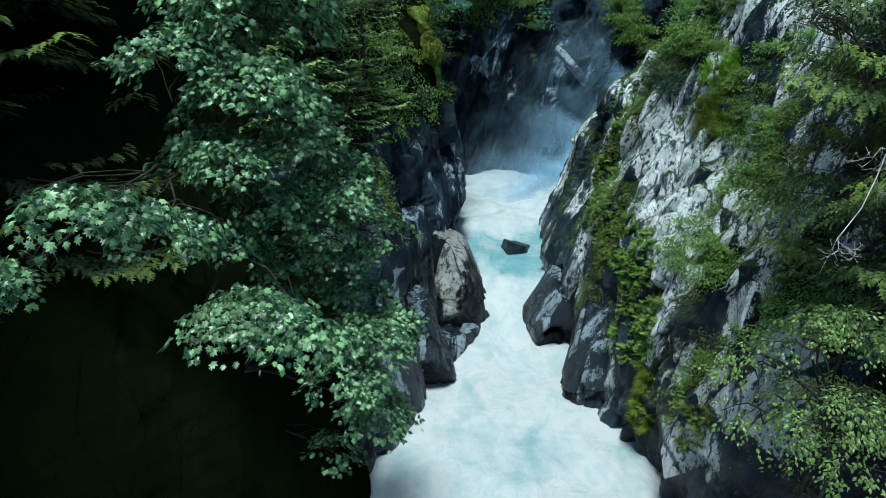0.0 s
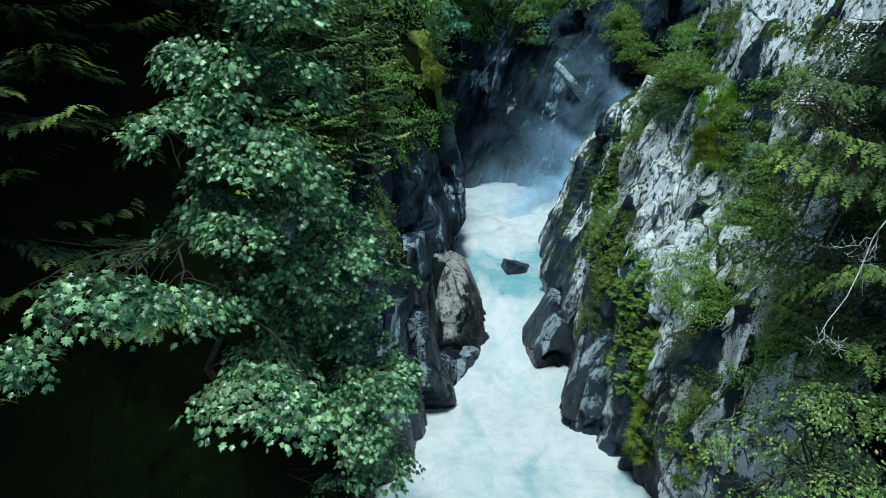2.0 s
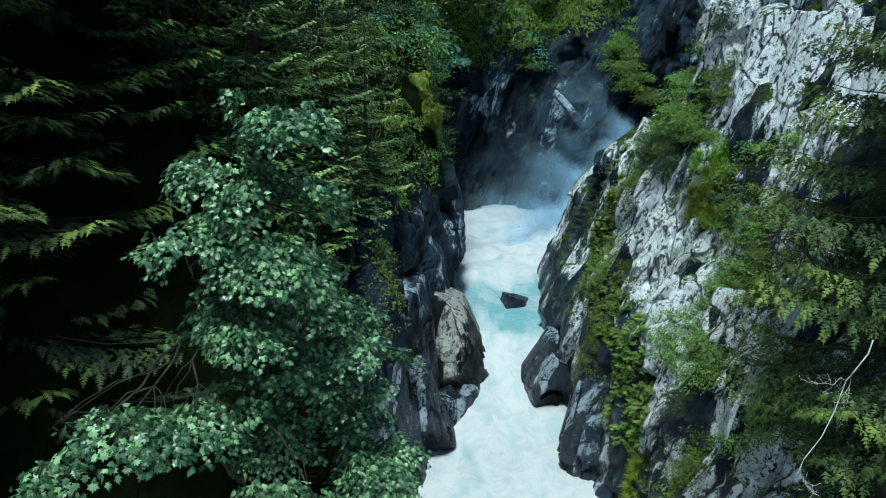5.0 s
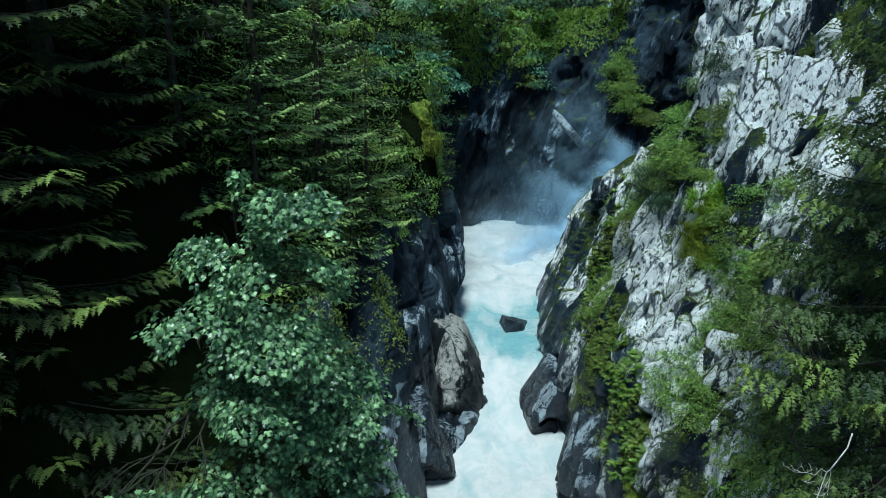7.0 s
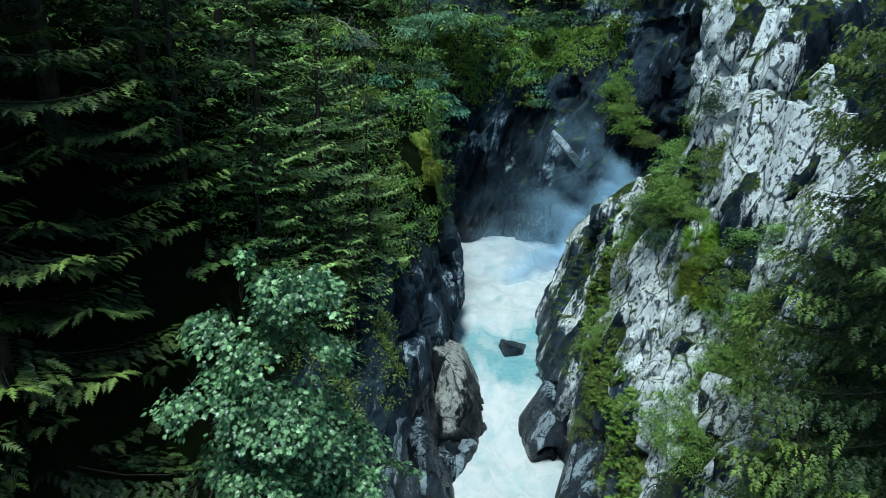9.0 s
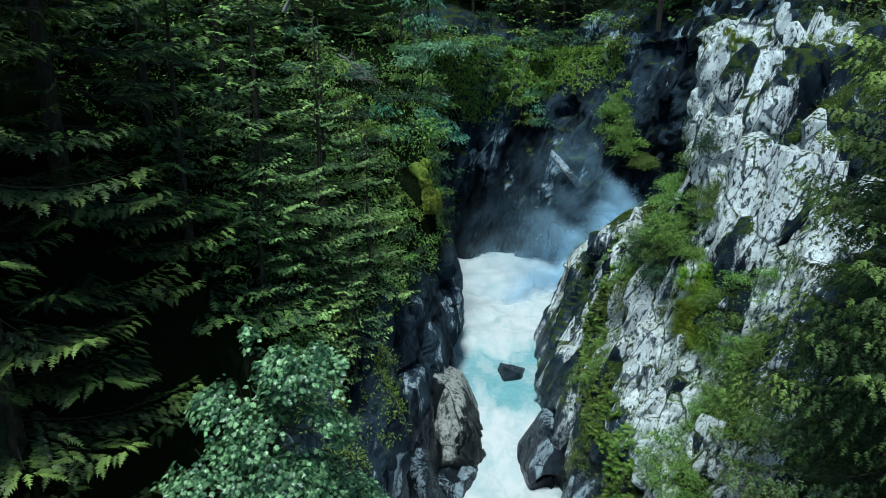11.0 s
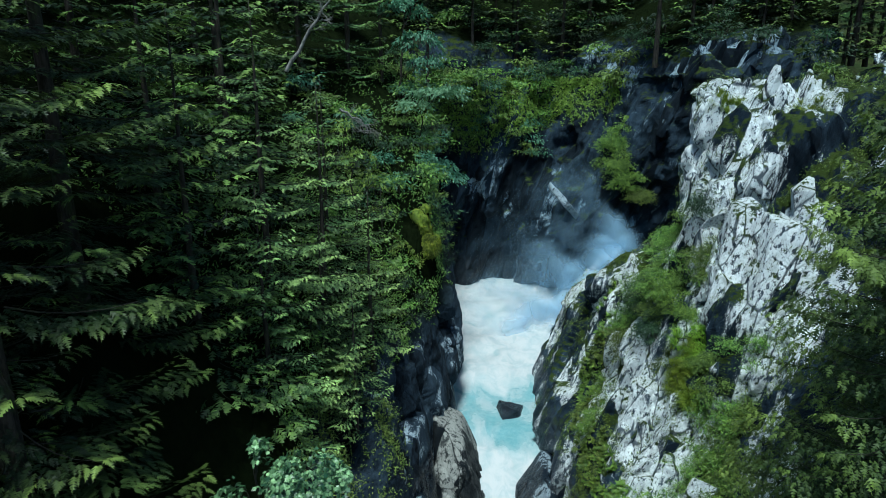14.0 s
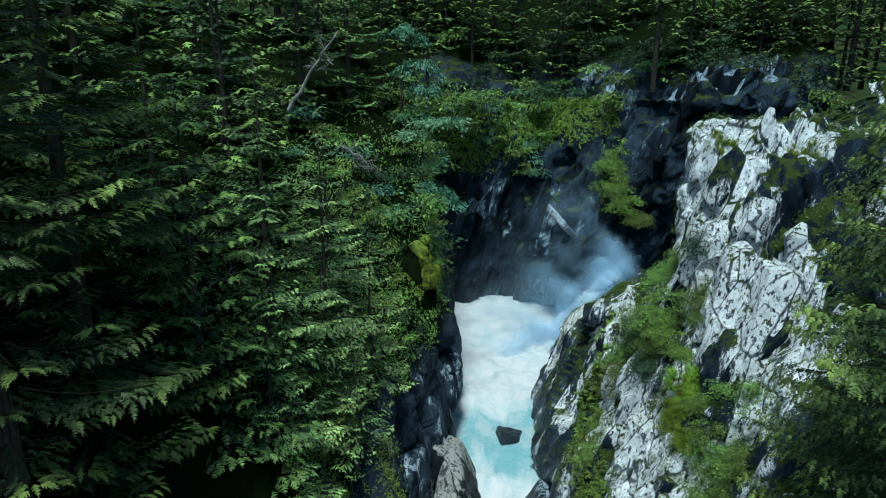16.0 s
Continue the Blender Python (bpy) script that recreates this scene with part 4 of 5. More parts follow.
def spray_shape(pairs=5, droop=0.25, reach=0.34):
    """A flat feathered twig of a conifer: blades in pairs along one axis, 1 long."""
    axis = [(0, k / pairs * 0.82, -droop * (k / pairs * 0.82) ** 2) for k in range(pairs + 1)]
    V, F = list(axis), []
    for k in range(pairs):
        out = reach * (1 - 0.65 * k / pairs)
        for s in (-1, 1):
            x, y, z = axis[k]
            V.append((s * out, y + out * 0.9 + 0.05, z - 0.25 * out + 0.05 * ((k + (s > 0)) % 2)))
            F.append((k, k + 1, len(V) - 1) if s < 0 else (k + 1, k, len(V) - 1))
    V += [(0.06, 0.86, -droop * 0.7), (0, 1.05, -droop)]
    F.append((pairs, len(V) - 2, len(V) - 1))
    return np.array(V, float), np.array(F)


MAPLE_V, MAPLE_F = maple_leaf_shape()
LEAF_V, LEAF_F = simple_leaf_shape()
SPRAY_V, SPRAY_F = spray_shape()
FAR_SPRAY_V, FAR_SPRAY_F = spray_shape(3, 0.3, 0.42)


def around(n, r):
    """Random directions with an upward leaning."""
    v = r.normal(size=(n, 3))
    return unit(v)


def curve_between(a, b, sag, n, r, wobble=0.15):
    a, b = np.asarray(a, float), np.asarray(b, float)
    t = np.linspace(0, 1, n)[:, None]
    P = a + (b - a) * t
    P[:, 2] += sag * (4 * t * (1 - t))[:, 0]
    P[1:-1] += r.normal(size=(n - 2, 3)) * wobble * np.linalg.norm(b - a) / n
    return P


def foliage_pads(lobes, sprigs, leaf, r, shape, leaves=7, spread=0.26, flat=0.75, gap=0.9, hole=-0.12, layered=False):
    """Leaves in drooping sprigs over the outer, mostly upper faces of rounded lobes (centre, radii)."""
    places, ways, ups, size = [], [], [], []
    area = np.array([rx * ry + ry * rz + rx * rz for _, (rx, ry, rz) in lobes])
    for (c, rad), share in zip(lobes, area / area.sum()):
        n = int(sprigs * share)
        d = around(n, r)
        d[:, 2] = np.where(d[:, 2] < -0.35, -d[:, 2], d[:, 2])
        depth = r.uniform(0.55, 1.0, n) ** 0.5
        lump = 1 + 0.35 * fbm(d * 2.3 + np.asarray(c) * 0.7, 3, 3)
        p = np.asarray(c) + d * np.asarray(rad) * (depth * lump)[:, None]
        keep = fbm(p * gap, 3, 12) > hole
        if layered:
            keep &= fbm(p * np.array([0.5, 0.5, 0.95]) + 3, 2, 14) > -0.15
        p, d = p[keep], d[keep]
        out = unit(d * np.array([1, 1, 0.25]) + r.normal(size=d.shape) * 0.35)
        for k in range(leaves):
            a = r.normal(size=p.shape) * spread * np.array([1, 1, 0.25])
            places.append(p + a)
            w = unit(out * 0.8 + unit(a) * 0.8 + r.normal(size=p.shape) * 0.3 + np.array([0, 0, -0.42]))
            ways.append(w)
            ups.append(unit(np.array([0, 0, 1.0]) * flat + d * 0.35 + r.normal(size=p.shape) * 0.36))
            size.append(r.uniform(0.6, 1.15, len(p)) * leaf)
    places, ways, ups, size = map(np.concatenate, (places, ways, ups, size))
    return frames_of(ways, ups), places, size


def layered_pads(lobes, per_area, leaf, r, leaves=20, radius=0.5, gaps=-9.0):
    """Leaves in flat, slightly drooping sprays that lie like shingles over the upper and outer faces of rounded lobes."""
    places, ways, ups, size = [], [], [], []
    for c, rad in lobes:
        rx, ry, rz = rad
        n = max(3, int(per_area * (rx * ry + ry * rz + rx * rz)))
        d = around(n, r)
        d[:, 2] = np.where(d[:, 2] < -0.25, -d[:, 2], d[:, 2])
        p = np.asarray(c) + d * np.asarray(rad) * (r.uniform(0.72, 1.0, n) * (1 + 0.3 * fbm(d * 2.0 + np.asarray(c), 2, 3)))[:, None]
        keep = fbm(p * 1.15, 2, 19) > gaps
        p, d = p[keep], d[keep]
        n = len(p)
        facing = unit(np.array([0, 0, 1.0]) + d * np.array([0.55, 0.55, 0.1]) + r.normal(size=d.shape) * 0.32)
        out = unit(d * np.array([1, 1, 0]) + r.normal(size=d.shape) * np.array([0.4, 0.4, 0]))
        out = unit(out - facing * (out * facing).sum(1, keepdims=True))
        side = np.cross(out, facing)
        spread = radius * r.uniform(0.6, 1.2, n) * min(1.0, 0.5 + max(rx, ry))
        for k in range(leaves):
            a, b = r.uniform(-0.75, 1.0, n) * spread, r.uniform(-0.75, 0.75, n) * spread
            fall = -0.55 * (a * a + b * b) / spread
            places.append(p + out * a[:, None] + side * b[:, None] + facing * (fall + r.normal(size=n) * 0.035)[:, None])
            w = unit(out * (0.55 + np.clip(a / spread, -0.3, 1))[:, None] + side * (b / spread)[:, None] + r.normal(size=p.shape) * 0.35 - np.array([0, 0, 0.5]))
            ways.append(w)
            ups.append(unit(facing + r.normal(size=p.shape) * 0.28))
            size.append(r.uniform(0.65, 1.2, n) * leaf)
    places, ways, ups, size = map(np.concatenate, (places, ways, ups, size))
    return frames_of(ways, ups), places, size


def broadleaf_tree(name, base, trunk_top, lobes, sprigs, leaf, material, label, category, seed, shape, trunk_r=0.16, leaves=7, spread=0.26, group="", loose=None, bark=None, clumps=(1.1, -0.06, False)):
    r = np.random.default_rng(seed)
    root = thing(name, base, label, category, group)
    b = np.asarray(base, float)
    stem = curve_between((0, 0, -0.4), np.asarray(trunk_top) - b, 0, 9, r, 0.25)
    V, F = tube(stem, np.linspace(trunk_r, trunk_r * 0.35, 9), 9)
    bark = bark or BARK
    part("trunk", mesh_of("trunk", V, F, bark, True), root)
    limbs = []
    for c, rad in lobes:
        c = np.asarray(c, float) - b
        k = int(np.argmin(np.linalg.norm(stem - (c - np.array([0, 0, 1.0])), axis=1)))
        k = min(k, 7)
        path = curve_between(stem[k], c, 0.3, 7, r)
        part("limb", mesh_of("limb", *tube(path, np.linspace(trunk_r * 0.36, 0.015, 7), 6), bark, True), root)
        for _ in range(7):
            d = around(1, r)[0] * np.asarray(rad) * 0.9
            limbs.append(tube(curve_between(path[r.integers(3, 7)], c + d, 0.15, 5, r), np.linspace(0.022, 0.006, 5), 4))
    V, F = merged(limbs)
    tagged(part("twigwork", mesh_of("twigwork", V, F, bark, True), root), kind="stuff")
    local = [(np.asarray(c, float) - b, rad) for c, rad in lobes]
    if clumps[2] == "layers":
        axes, spots, size = layered_pads(local, sprigs, leaf, r, leaves, spread, clumps[1])
    else:
        axes, spots, size = foliage_pads(local, sprigs, leaf, r, shape, leaves, spread, 0.95, *clumps)
    single = np.zeros(len(spots), dtype=bool)
    if loose:
        single[np.argsort(np.linalg.norm(spots + b - np.asarray(loose), axis=1))[:300]] = True
    V, F = scattered(*shape, axes[~single], spots[~single], size[~single])
    crown = tagged(part("crown", mesh_of("crown", V, F, material), root), kind="stuff")
    if loose:
        one = mesh_of("leaf", *shape, material)
        for k in np.flatnonzero(single):
            ob = part("leaf", one, crown)
            ob.matrix_basis = Matrix.Translation(spots[k]) @ Matrix((axes[k] * size[k]).tolist()).to_4x4()
    return root


def bough(L, r, spray, droop, width, twig, hang, roll):
    """One flat bough along y: twigs on both sides of a sagging stem, each set with feathered sprays."""
    n = max(4, int(L / twig))
    t = np.linspace(0.12, 1, n)
    stem = np.stack([0 * t, L * t, L * (0.20 * t * t - droop * t * (1.6 - 0.8 * t))], 1)
    P, W, U, S, T = [], [], [], [], []
    for k in range(n):
        for s in (-1, 1):
            long = width * L * min(1.0, 2.6 * t[k]) * (1.08 - t[k]) ** 0.55 * r.uniform(0.6, 1.15)
            way = unit(np.array([s * r.uniform(0.7, 1.0), r.uniform(0.55, 0.85), -hang * 0.6]))
            m = max(1, int(long / (spray * 0.62)))
            u = np.linspace(0.25 if m > 1 else 0.7, 1, m) * long
            p = stem[k] + way * u[:, None] - np.array([0, 0, 1.0]) * (hang * 0.5 * u * u / max(L * width, 0.2))[:, None]
            P.append(p)
            turn = np.where(np.arange(m) % 2, 0.55, -0.55)[:, None] * (np.arange(m) < m - 1)[:, None]
            W.append(unit(way + turn * np.array([way[1], -way[0], 0]) + r.normal(size=(m, 3)) * 0.12 - np.array([0, 0, hang])))
            U.append(unit(np.array([0, 0, 1.0]) + r.normal(size=(m, 3)) * roll))
            S.append(spray * r.uniform(0.75, 1.2, m))
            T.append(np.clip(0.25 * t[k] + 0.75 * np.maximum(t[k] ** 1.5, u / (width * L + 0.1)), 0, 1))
    T.append(np.ones(1))
    P.append(stem[-1:])
    W.append(np.array([[0, 1.0, -hang]]))
    U.append(np.array([[0, 0, 1.0]]))
    S.append(np.array([spray]))
    return stem, np.concatenate(P), np.concatenate(W), np.concatenate(U), np.concatenate(S), np.concatenate(T)


def conifer_mesh(height, reach, seed, whorl=0.36, spray=0.45, droop=0.25, bare=0.1, fan=6, shape=None, power=0.8, irregular=0.3, hang=0.12, roll=0.2, width=0.4, twig=0.3):
    """Trunk, branches and feathered foliage of a conifer that stands at the origin."""
    r = np.random.default_rng(seed)
    shape = shape or (SPRAY_V, SPRAY_F)
    trunk = tube(np.stack([np.cumsum(r.normal(size=12) * 0.02), np.cumsum(r.normal(size=12) * 0.02), np.linspace(-0.6, height, 12)], 1), np.linspace(height * 0.013 + 0.03, 0.015, 12), 8)
    sticks, P, W, U, S, T = [], [], [], [], [], []
    z = height * bare
    while z < height * 0.985:
        full = reach * (1 - z / height) ** power * min(1.0, 0.55 + z / height * 2.5) + 0.15
        for a in r.uniform(0, 2 * math.pi) + np.arange(fan) * 2 * math.pi / fan + r.normal(size=fan) * 0.25:
            L = max(0.25, full * r.uniform(1 - irregular, 1 + irregular * 0.5))
            sag = droop * (0.25 + 0.75 * (1 - z / height)) + r.normal() * 0.05
            stem, p, w, u, size, tip = bough(L, r, min(spray, 0.25 + 0.3 * L), sag, width, twig, hang, roll)
            c, s = math.cos(a), math.sin(a)
            turn = np.array([[c, -s, 0], [s, c, 0], [0, 0, 1.0]]).T
            foot = np.array([0, 0, z + r.normal() * 0.2])
            sticks.append(tube((stem @ turn + foot)[:: max(1, len(stem) // 4)], np.linspace(0.010 + 0.005 * L, 0.005, len(stem[:: max(1, len(stem) // 4)])), 4))
            P.append(p @ turn + foot)
            W.append(w @ turn)
            U.append(u @ turn)
            S.append(size)
            T.append(tip)
        z += whorl * r.uniform(0.7, 1.3)
    P, W, U, S, T = map(np.concatenate, (P, W, U, S, T))
    return trunk, merged(sticks), scattered(*shape, frames_of(W, U), P, S), np.repeat(T, len(shape[0]))


def conifer(name, place, label, category, group, needles, turn=0.0, **kind):
    root = thing(name, place, label, category, group)
    root.rotation_euler = (0, 0, turn)
    trunk, sticks, green, tips = conifer_mesh(**kind)
    part("trunk", mesh_of("trunk", *trunk, BARK, True), root)
    tagged(part("branchwork", mesh_of("branchwork", *sticks, SHADED_BARK, True), root), kind="stuff")
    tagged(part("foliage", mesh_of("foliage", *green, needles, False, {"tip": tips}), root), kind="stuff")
    return root


def placed(root, place, turn, size=1.0):
    return copy_thing(root, Matrix.LocRotScale(place, Euler((0, 0, turn)), (size, size, size)))


# the broad maple that leans over the river
broadleaf_tree(
    "maple_tree", (-7.2, 17.0, 9.0), (-4.8, 15.2, 22.6),
    [((-3.7, 14.8, 22.95), (1.2, 1.1, 0.9)), ((-5.1, 15.3, 23.5), (0.2, 0.2, 0.75)), ((-5.4, 15.2, 21.8), (1.3, 1.2, 0.95)), ((-4.0, 14.6, 21.2), (1.7, 1.4, 1.2)), ((-5.9, 14.2, 20.3), (1.3, 1.2, 1.0)), ((-4.3, 14.4, 19.6), (1.6, 1.3, 1.1)),
     ((-3.6, 15.4, 19.2), (1.0, 1.1, 0.85)), ((-2.8, 16.4, 17.7), (1.05, 1.1, 0.7)), ((-1.7, 17.4, 15.7), (1.1, 1.1, 0.6)), ((-3.0, 18.6, 16.2), (1.0, 1.0, 0.7)), ((-5.4, 14.6, 18.2), (1.2, 1.1, 0.8)),
     ((-6.1, 10.1, 17.85), (1.6, 0.9, 0.5)), ((-5.2, 11.6, 17.2), (1.1, 0.9, 0.45)), ((-3.7, 10.7, 15.7), (1.4, 0.9, 0.6)), ((-2.5, 10.4, 15.5), (0.8, 0.7, 0.45)), ((-1.9, 15.6, 13.2), (1.3, 1.2, 1.0)), ((-2.5, 15.0, 12.3), (1.2, 1.0, 0.8)), ((-1.9, 15.4, 11.1), (1.1, 1.0, 0.8)), ((-1.5, 16.0, 13.5), (0.9, 0.8, 0.6)), ((-3.2, 15.4, 16.4), (1.0, 0.9, 0.7)), ((-3.3, 14.6, 18.6), (0.9, 0.7, 0.7)), ((-2.6, 15.2, 17.2), (0.9, 0.7, 0.6)), ((-1.7, 16.2, 15.6), (0.9, 0.7, 0.5)), ((-4.6, 13.6, 18.2), (1.0, 0.7, 0.6)), ((-7.6, 10.6, 16.6), (0.8, 0.7, 0.4)), ((-4.2, 15.0, 17.0), (1.5, 1.1, 0.7)), ((-3.6, 15.6, 15.3), (1.4, 1.1, 0.7)), ((-5.3, 14.6, 16.2), (1.2, 1.0, 0.7)), ((-2.8, 16.6, 14.3), (1.2, 1.0, 0.6)), ((-4.7, 15.2, 14.3), (1.2, 1.0, 0.6)),
     ((-3.3, 16.4, 9.2), (0.8, 0.7, 0.7))],
    44, 0.158, MAPLE_LEAF, "broad maple with layered blue-green leaves over the river", "tree", 21, (MAPLE_V, MAPLE_F), 0.13, 11, 0.34, "", (-3.9, 10.0, 16.2), SHADED_BARK, (0, -0.13, "layers"))

# conifers beside the maple, with the wood's shade in their dark needles
near = dict(whorl=1.35, spray=0.42, droop=0.36, fan=6, irregular=0.6, power=0.35, width=0.36, twig=0.2, shape=spray_shape(5, 0.3, 0.3))
conifer("spruce_tree", (-12.2, 15.6, 9.0), "tall dark spruce with layered drooping boughs", "tree", "spruces", SHADED_NEEDLE, 0.3, height=40, reach=5.0, seed=3, bare=0.2, **near)
shady = conifer("spruce_tree", (-12.6, 20.5, 12.0), "tall shade-dark spruce, with unseen copies added to shade the near bank", "tree", "spruces", SHADED_NEEDLE, 1.3, height=37, reach=5.2, seed=4, bare=0.06, **near)
mid = dict(whorl=1.2, spray=0.27, droop=0.32, fan=7, irregular=0.6, width=0.44, twig=0.21, shape=spray_shape(3, 0.3, 0.34))
s1 = conifer("spruce_tree", (-8.4, 29.0, 17.0), "dense green spruce above the rock wall", "tree", "spruces", FRESH_NEEDLE, 0.0, height=20.5, reach=4.1, seed=5, bare=0.03, power=0.6, **mid)
s2 = conifer("spruce_tree", (-6.4, 32.0, 17.0), "dense green spruce above the rock wall", "tree", "spruces", FRESH_NEEDLE, 0.0, height=16.5, reach=3.6, seed=6, bare=0.02, power=0.6, **mid)
s3 = conifer("spruce_tree", (-4.1, 34.5, 17.2), "young spruce on the edge of the rock wall", "tree", "spruces", FRESH_NEEDLE, 0.0, height=10.5, reach=2.4, seed=8, bare=0.02, power=0.6, **mid)
s4 = conifer("spruce_tree", (-12.5, 27, 18), "tall dark spruce deep in the wood", "tree", "spruces", SHADED_NEEDLE, 0.0, height=23, reach=4.2, seed=15, bare=0.05, whorl=1.3, spray=0.5, droop=0.3, fan=6, irregular=0.5, power=0.5, width=0.42, twig=0.42, shape=(FAR_SPRAY_V, FAR_SPRAY_F))
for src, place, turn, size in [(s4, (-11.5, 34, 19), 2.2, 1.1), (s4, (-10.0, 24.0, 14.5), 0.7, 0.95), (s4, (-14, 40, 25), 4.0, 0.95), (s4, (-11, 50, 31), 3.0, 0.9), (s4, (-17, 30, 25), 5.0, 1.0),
                               (s2, (-7.8, 26.0, 14.5), 2.7, 0.9), (s2, (-7, 36.5, 18), 5.0, 0.95), (s4, (-18, 24, 24), 3.4, 1.0), (s4, (-17, 45, 32), 0.4, 1.0), (s2, (-8, 55, 33), 1.4, 1.0), (s3, (-6.2, 30.5, 16.4), 2.0, 1.0), (s3, (-4.2, 41.2, 19.0), 4.0, 0.75), (s3, (-4.6, 29.8, 15.6), 5.0, 0.8)]:
    placed(src, place, turn, size)

# Extra spruces out of view, added to keep light off the left bank.
for place, turn in [((-13.8, 8.5, 6.0), 2.4), ((-17.0, 14.0, 11.0), 4.1), ((-15.5, 3.0, 6.0), 0.9)]:
    placed(shady, place, turn)

# the light-green conifers whose boughs hang into the view on the other bank
hemlock = conifer("hemlock_tree", (10.8, 12.2, 5.0), "light green hemlock with feathery hanging boughs", "tree", "hemlocks", HEMLOCK_NEEDLE, 0.6, height=34, reach=4.4, seed=12, bare=0.34, whorl=0.6, spray=0.24, droop=0.5, fan=6, power=0.45, irregular=0.5, width=0.46, twig=0.2, hang=0.35, roll=0.45, shape=spray_shape(3, 0.5, 0.34))
placed(hemlock, (13.8, 16.8, 7.5), 2.1, 0.95)
broadleaf_tree("rowan_shrub", (9.6, 13.5, 8.0), (6.6, 10.2, 15.2), [((6.2, 9.7, 15.6), (1.2, 0.9, 0.45)), ((7.2, 10.1, 15.8), (1.1, 0.9, 0.4)), ((5.3, 9.9, 15.2), (0.8, 0.7, 0.35)), ((6.1, 9.0, 15.0), (1.0, 0.8, 0.45)), ((7.0, 9.5, 14.4), (1.2, 0.9, 0.5)), ((5.5, 9.5, 14.3), (0.8, 0.7, 0.4)), ((7.4, 9.9, 13.2), (1.2, 1.0, 0.5)), ((8.4, 12, 13), (1.4, 1.2, 0.9))],
               24, 0.095, ROWAN_LEAF, "fresh green broadleaf shrub leaning from the cliff", "shrub", 33, simple_leaf_shape(0.62), 0.06, 17, 0.3, "", None, SHADED_BARK, (0, -0.12, "layers"))


broadleaf_tree("sapling", (9.9, 13.6, 8.0), (7.7, 12.7, 21.5), [((7.5, 12.5, 21.2), (0.9, 0.6, 0.35)), ((7.0, 12.4, 21.0), (0.5, 0.4, 0.25)), ((8.1, 12.7, 20.6), (0.6, 0.5, 0.3))],
               16, 0.10, PALE_LEAF, "slender sapling with pale new leaves among the hemlock boughs", "tree", 35, (LEAF_V, LEAF_F), 0.06, 14, 0.3, "", None, None, (0, -0.12, "layers"))


# ---- shrubs, ferns and grass on the ledges ----
def picked(sheet, centre, radius, n, r):
    """Random places on a wall within a radius of a centre, with the wall's normals."""
    P, N = sheet[0].reshape(-1, 3), sheet[1].reshape(-1, 3)
    k = np.flatnonzero(np.linalg.norm(P - np.asarray(centre), axis=1) < radius)
    if len(k) == 0:
        k = np.array([np.argmin(np.linalg.norm(P - np.asarray(centre), axis=1))])
    k = r.choice(k, n)
    return P[k], N[k]


def shrub_on(sheet, centre, radius, seed, material, label, leaf=0.10, bushy=1.0, name="shrub", category="shrub", group="cliff shrubs", dense=24):
    r = np.random.default_rng(seed)
    p, nrm = picked(sheet, centre, radius * 0.8, max(4, int(9 * radius)), r)
    base = p.mean(0)
    root = thing(name, tuple(base), label, category, group)
    lobes, stems = [], []
    for a, d in zip(p, nrm):
        size = r.uniform(0.28, 0.5) * bushy
        c = a + (unit(d + np.array([0, 0, 0.7]))) * size * 0.6 - base
        lobes.append((c, (size * 1.2, size * 1.2, size * 0.75)))
        stems.append(tube(curve_between(a - base - d * 0.1, c, 0.05, 5, r), np.linspace(0.025, 0.008, 5), 4))
    tagged(part("stemwork", mesh_of("stemwork", *merged(stems), BARK, True), root), kind="stuff")
    axes, spots, size = foliage_pads(lobes, int(dense * len(lobes) * bushy), leaf, r, (LEAF_V, LEAF_F), 7, 0.13 * bushy, 0.5)
    V, F = scattered(LEAF_V, LEAF_F, axes, spots, size)
    tagged(part("foliage", mesh_of("foliage", V, F, material), root), kind="stuff")
    return root


def blade_shape():
    t = np.linspace(0, 1, 5)
    V = np.concatenate([np.stack([s * 0.03 * (1 - t * 0.85), 0.75 * t ** 1.4, t - 0.62 * t ** 2.4], 1) for s in (-1, 1)])
    F = np.array([(k, k + 1, k + 6, k + 5) for k in range(4)])
    return V, F


BLADE = blade_shape()


def grass_on(sheet, centre, radius, seed, material=None, size=0.6, name="grass_tuft", label="hanging tuft of bright yellow-green grass on a ledge"):
    r = np.random.default_rng(seed)
    p, d = picked(sheet, centre, radius, int(20 * radius * radius) + 8, r)
    P, W, U, S = [], [], [], []
    for a, n in zip(p, d):
        m = 34
        P.append(a + r.normal(size=(m, 3)) * 0.06)
        out = unit(n * np.array([1, 1, 0.2]) * 0.9 + r.normal(size=(m, 3)) * np.array([0.7, 0.7, 0.15]))
        W.append(out)
        U.append(np.tile([0, 0, 1.0], (m, 1)) + r.normal(size=(m, 3)) * 0.15)
        S.append(r.uniform(0.5, 1.2, m) * size)
    P, W, U, S = map(np.concatenate, (P, W, U, S))
    V, F = scattered(*BLADE, frames_of(W, U), P, S)
    base = p.mean(0)
    ob = new(name, mesh_of(name, V - base, F, material or GRASS))
    ob.location = base
    return tagged(ob, label, "grass", "ledge grass", "stuff")


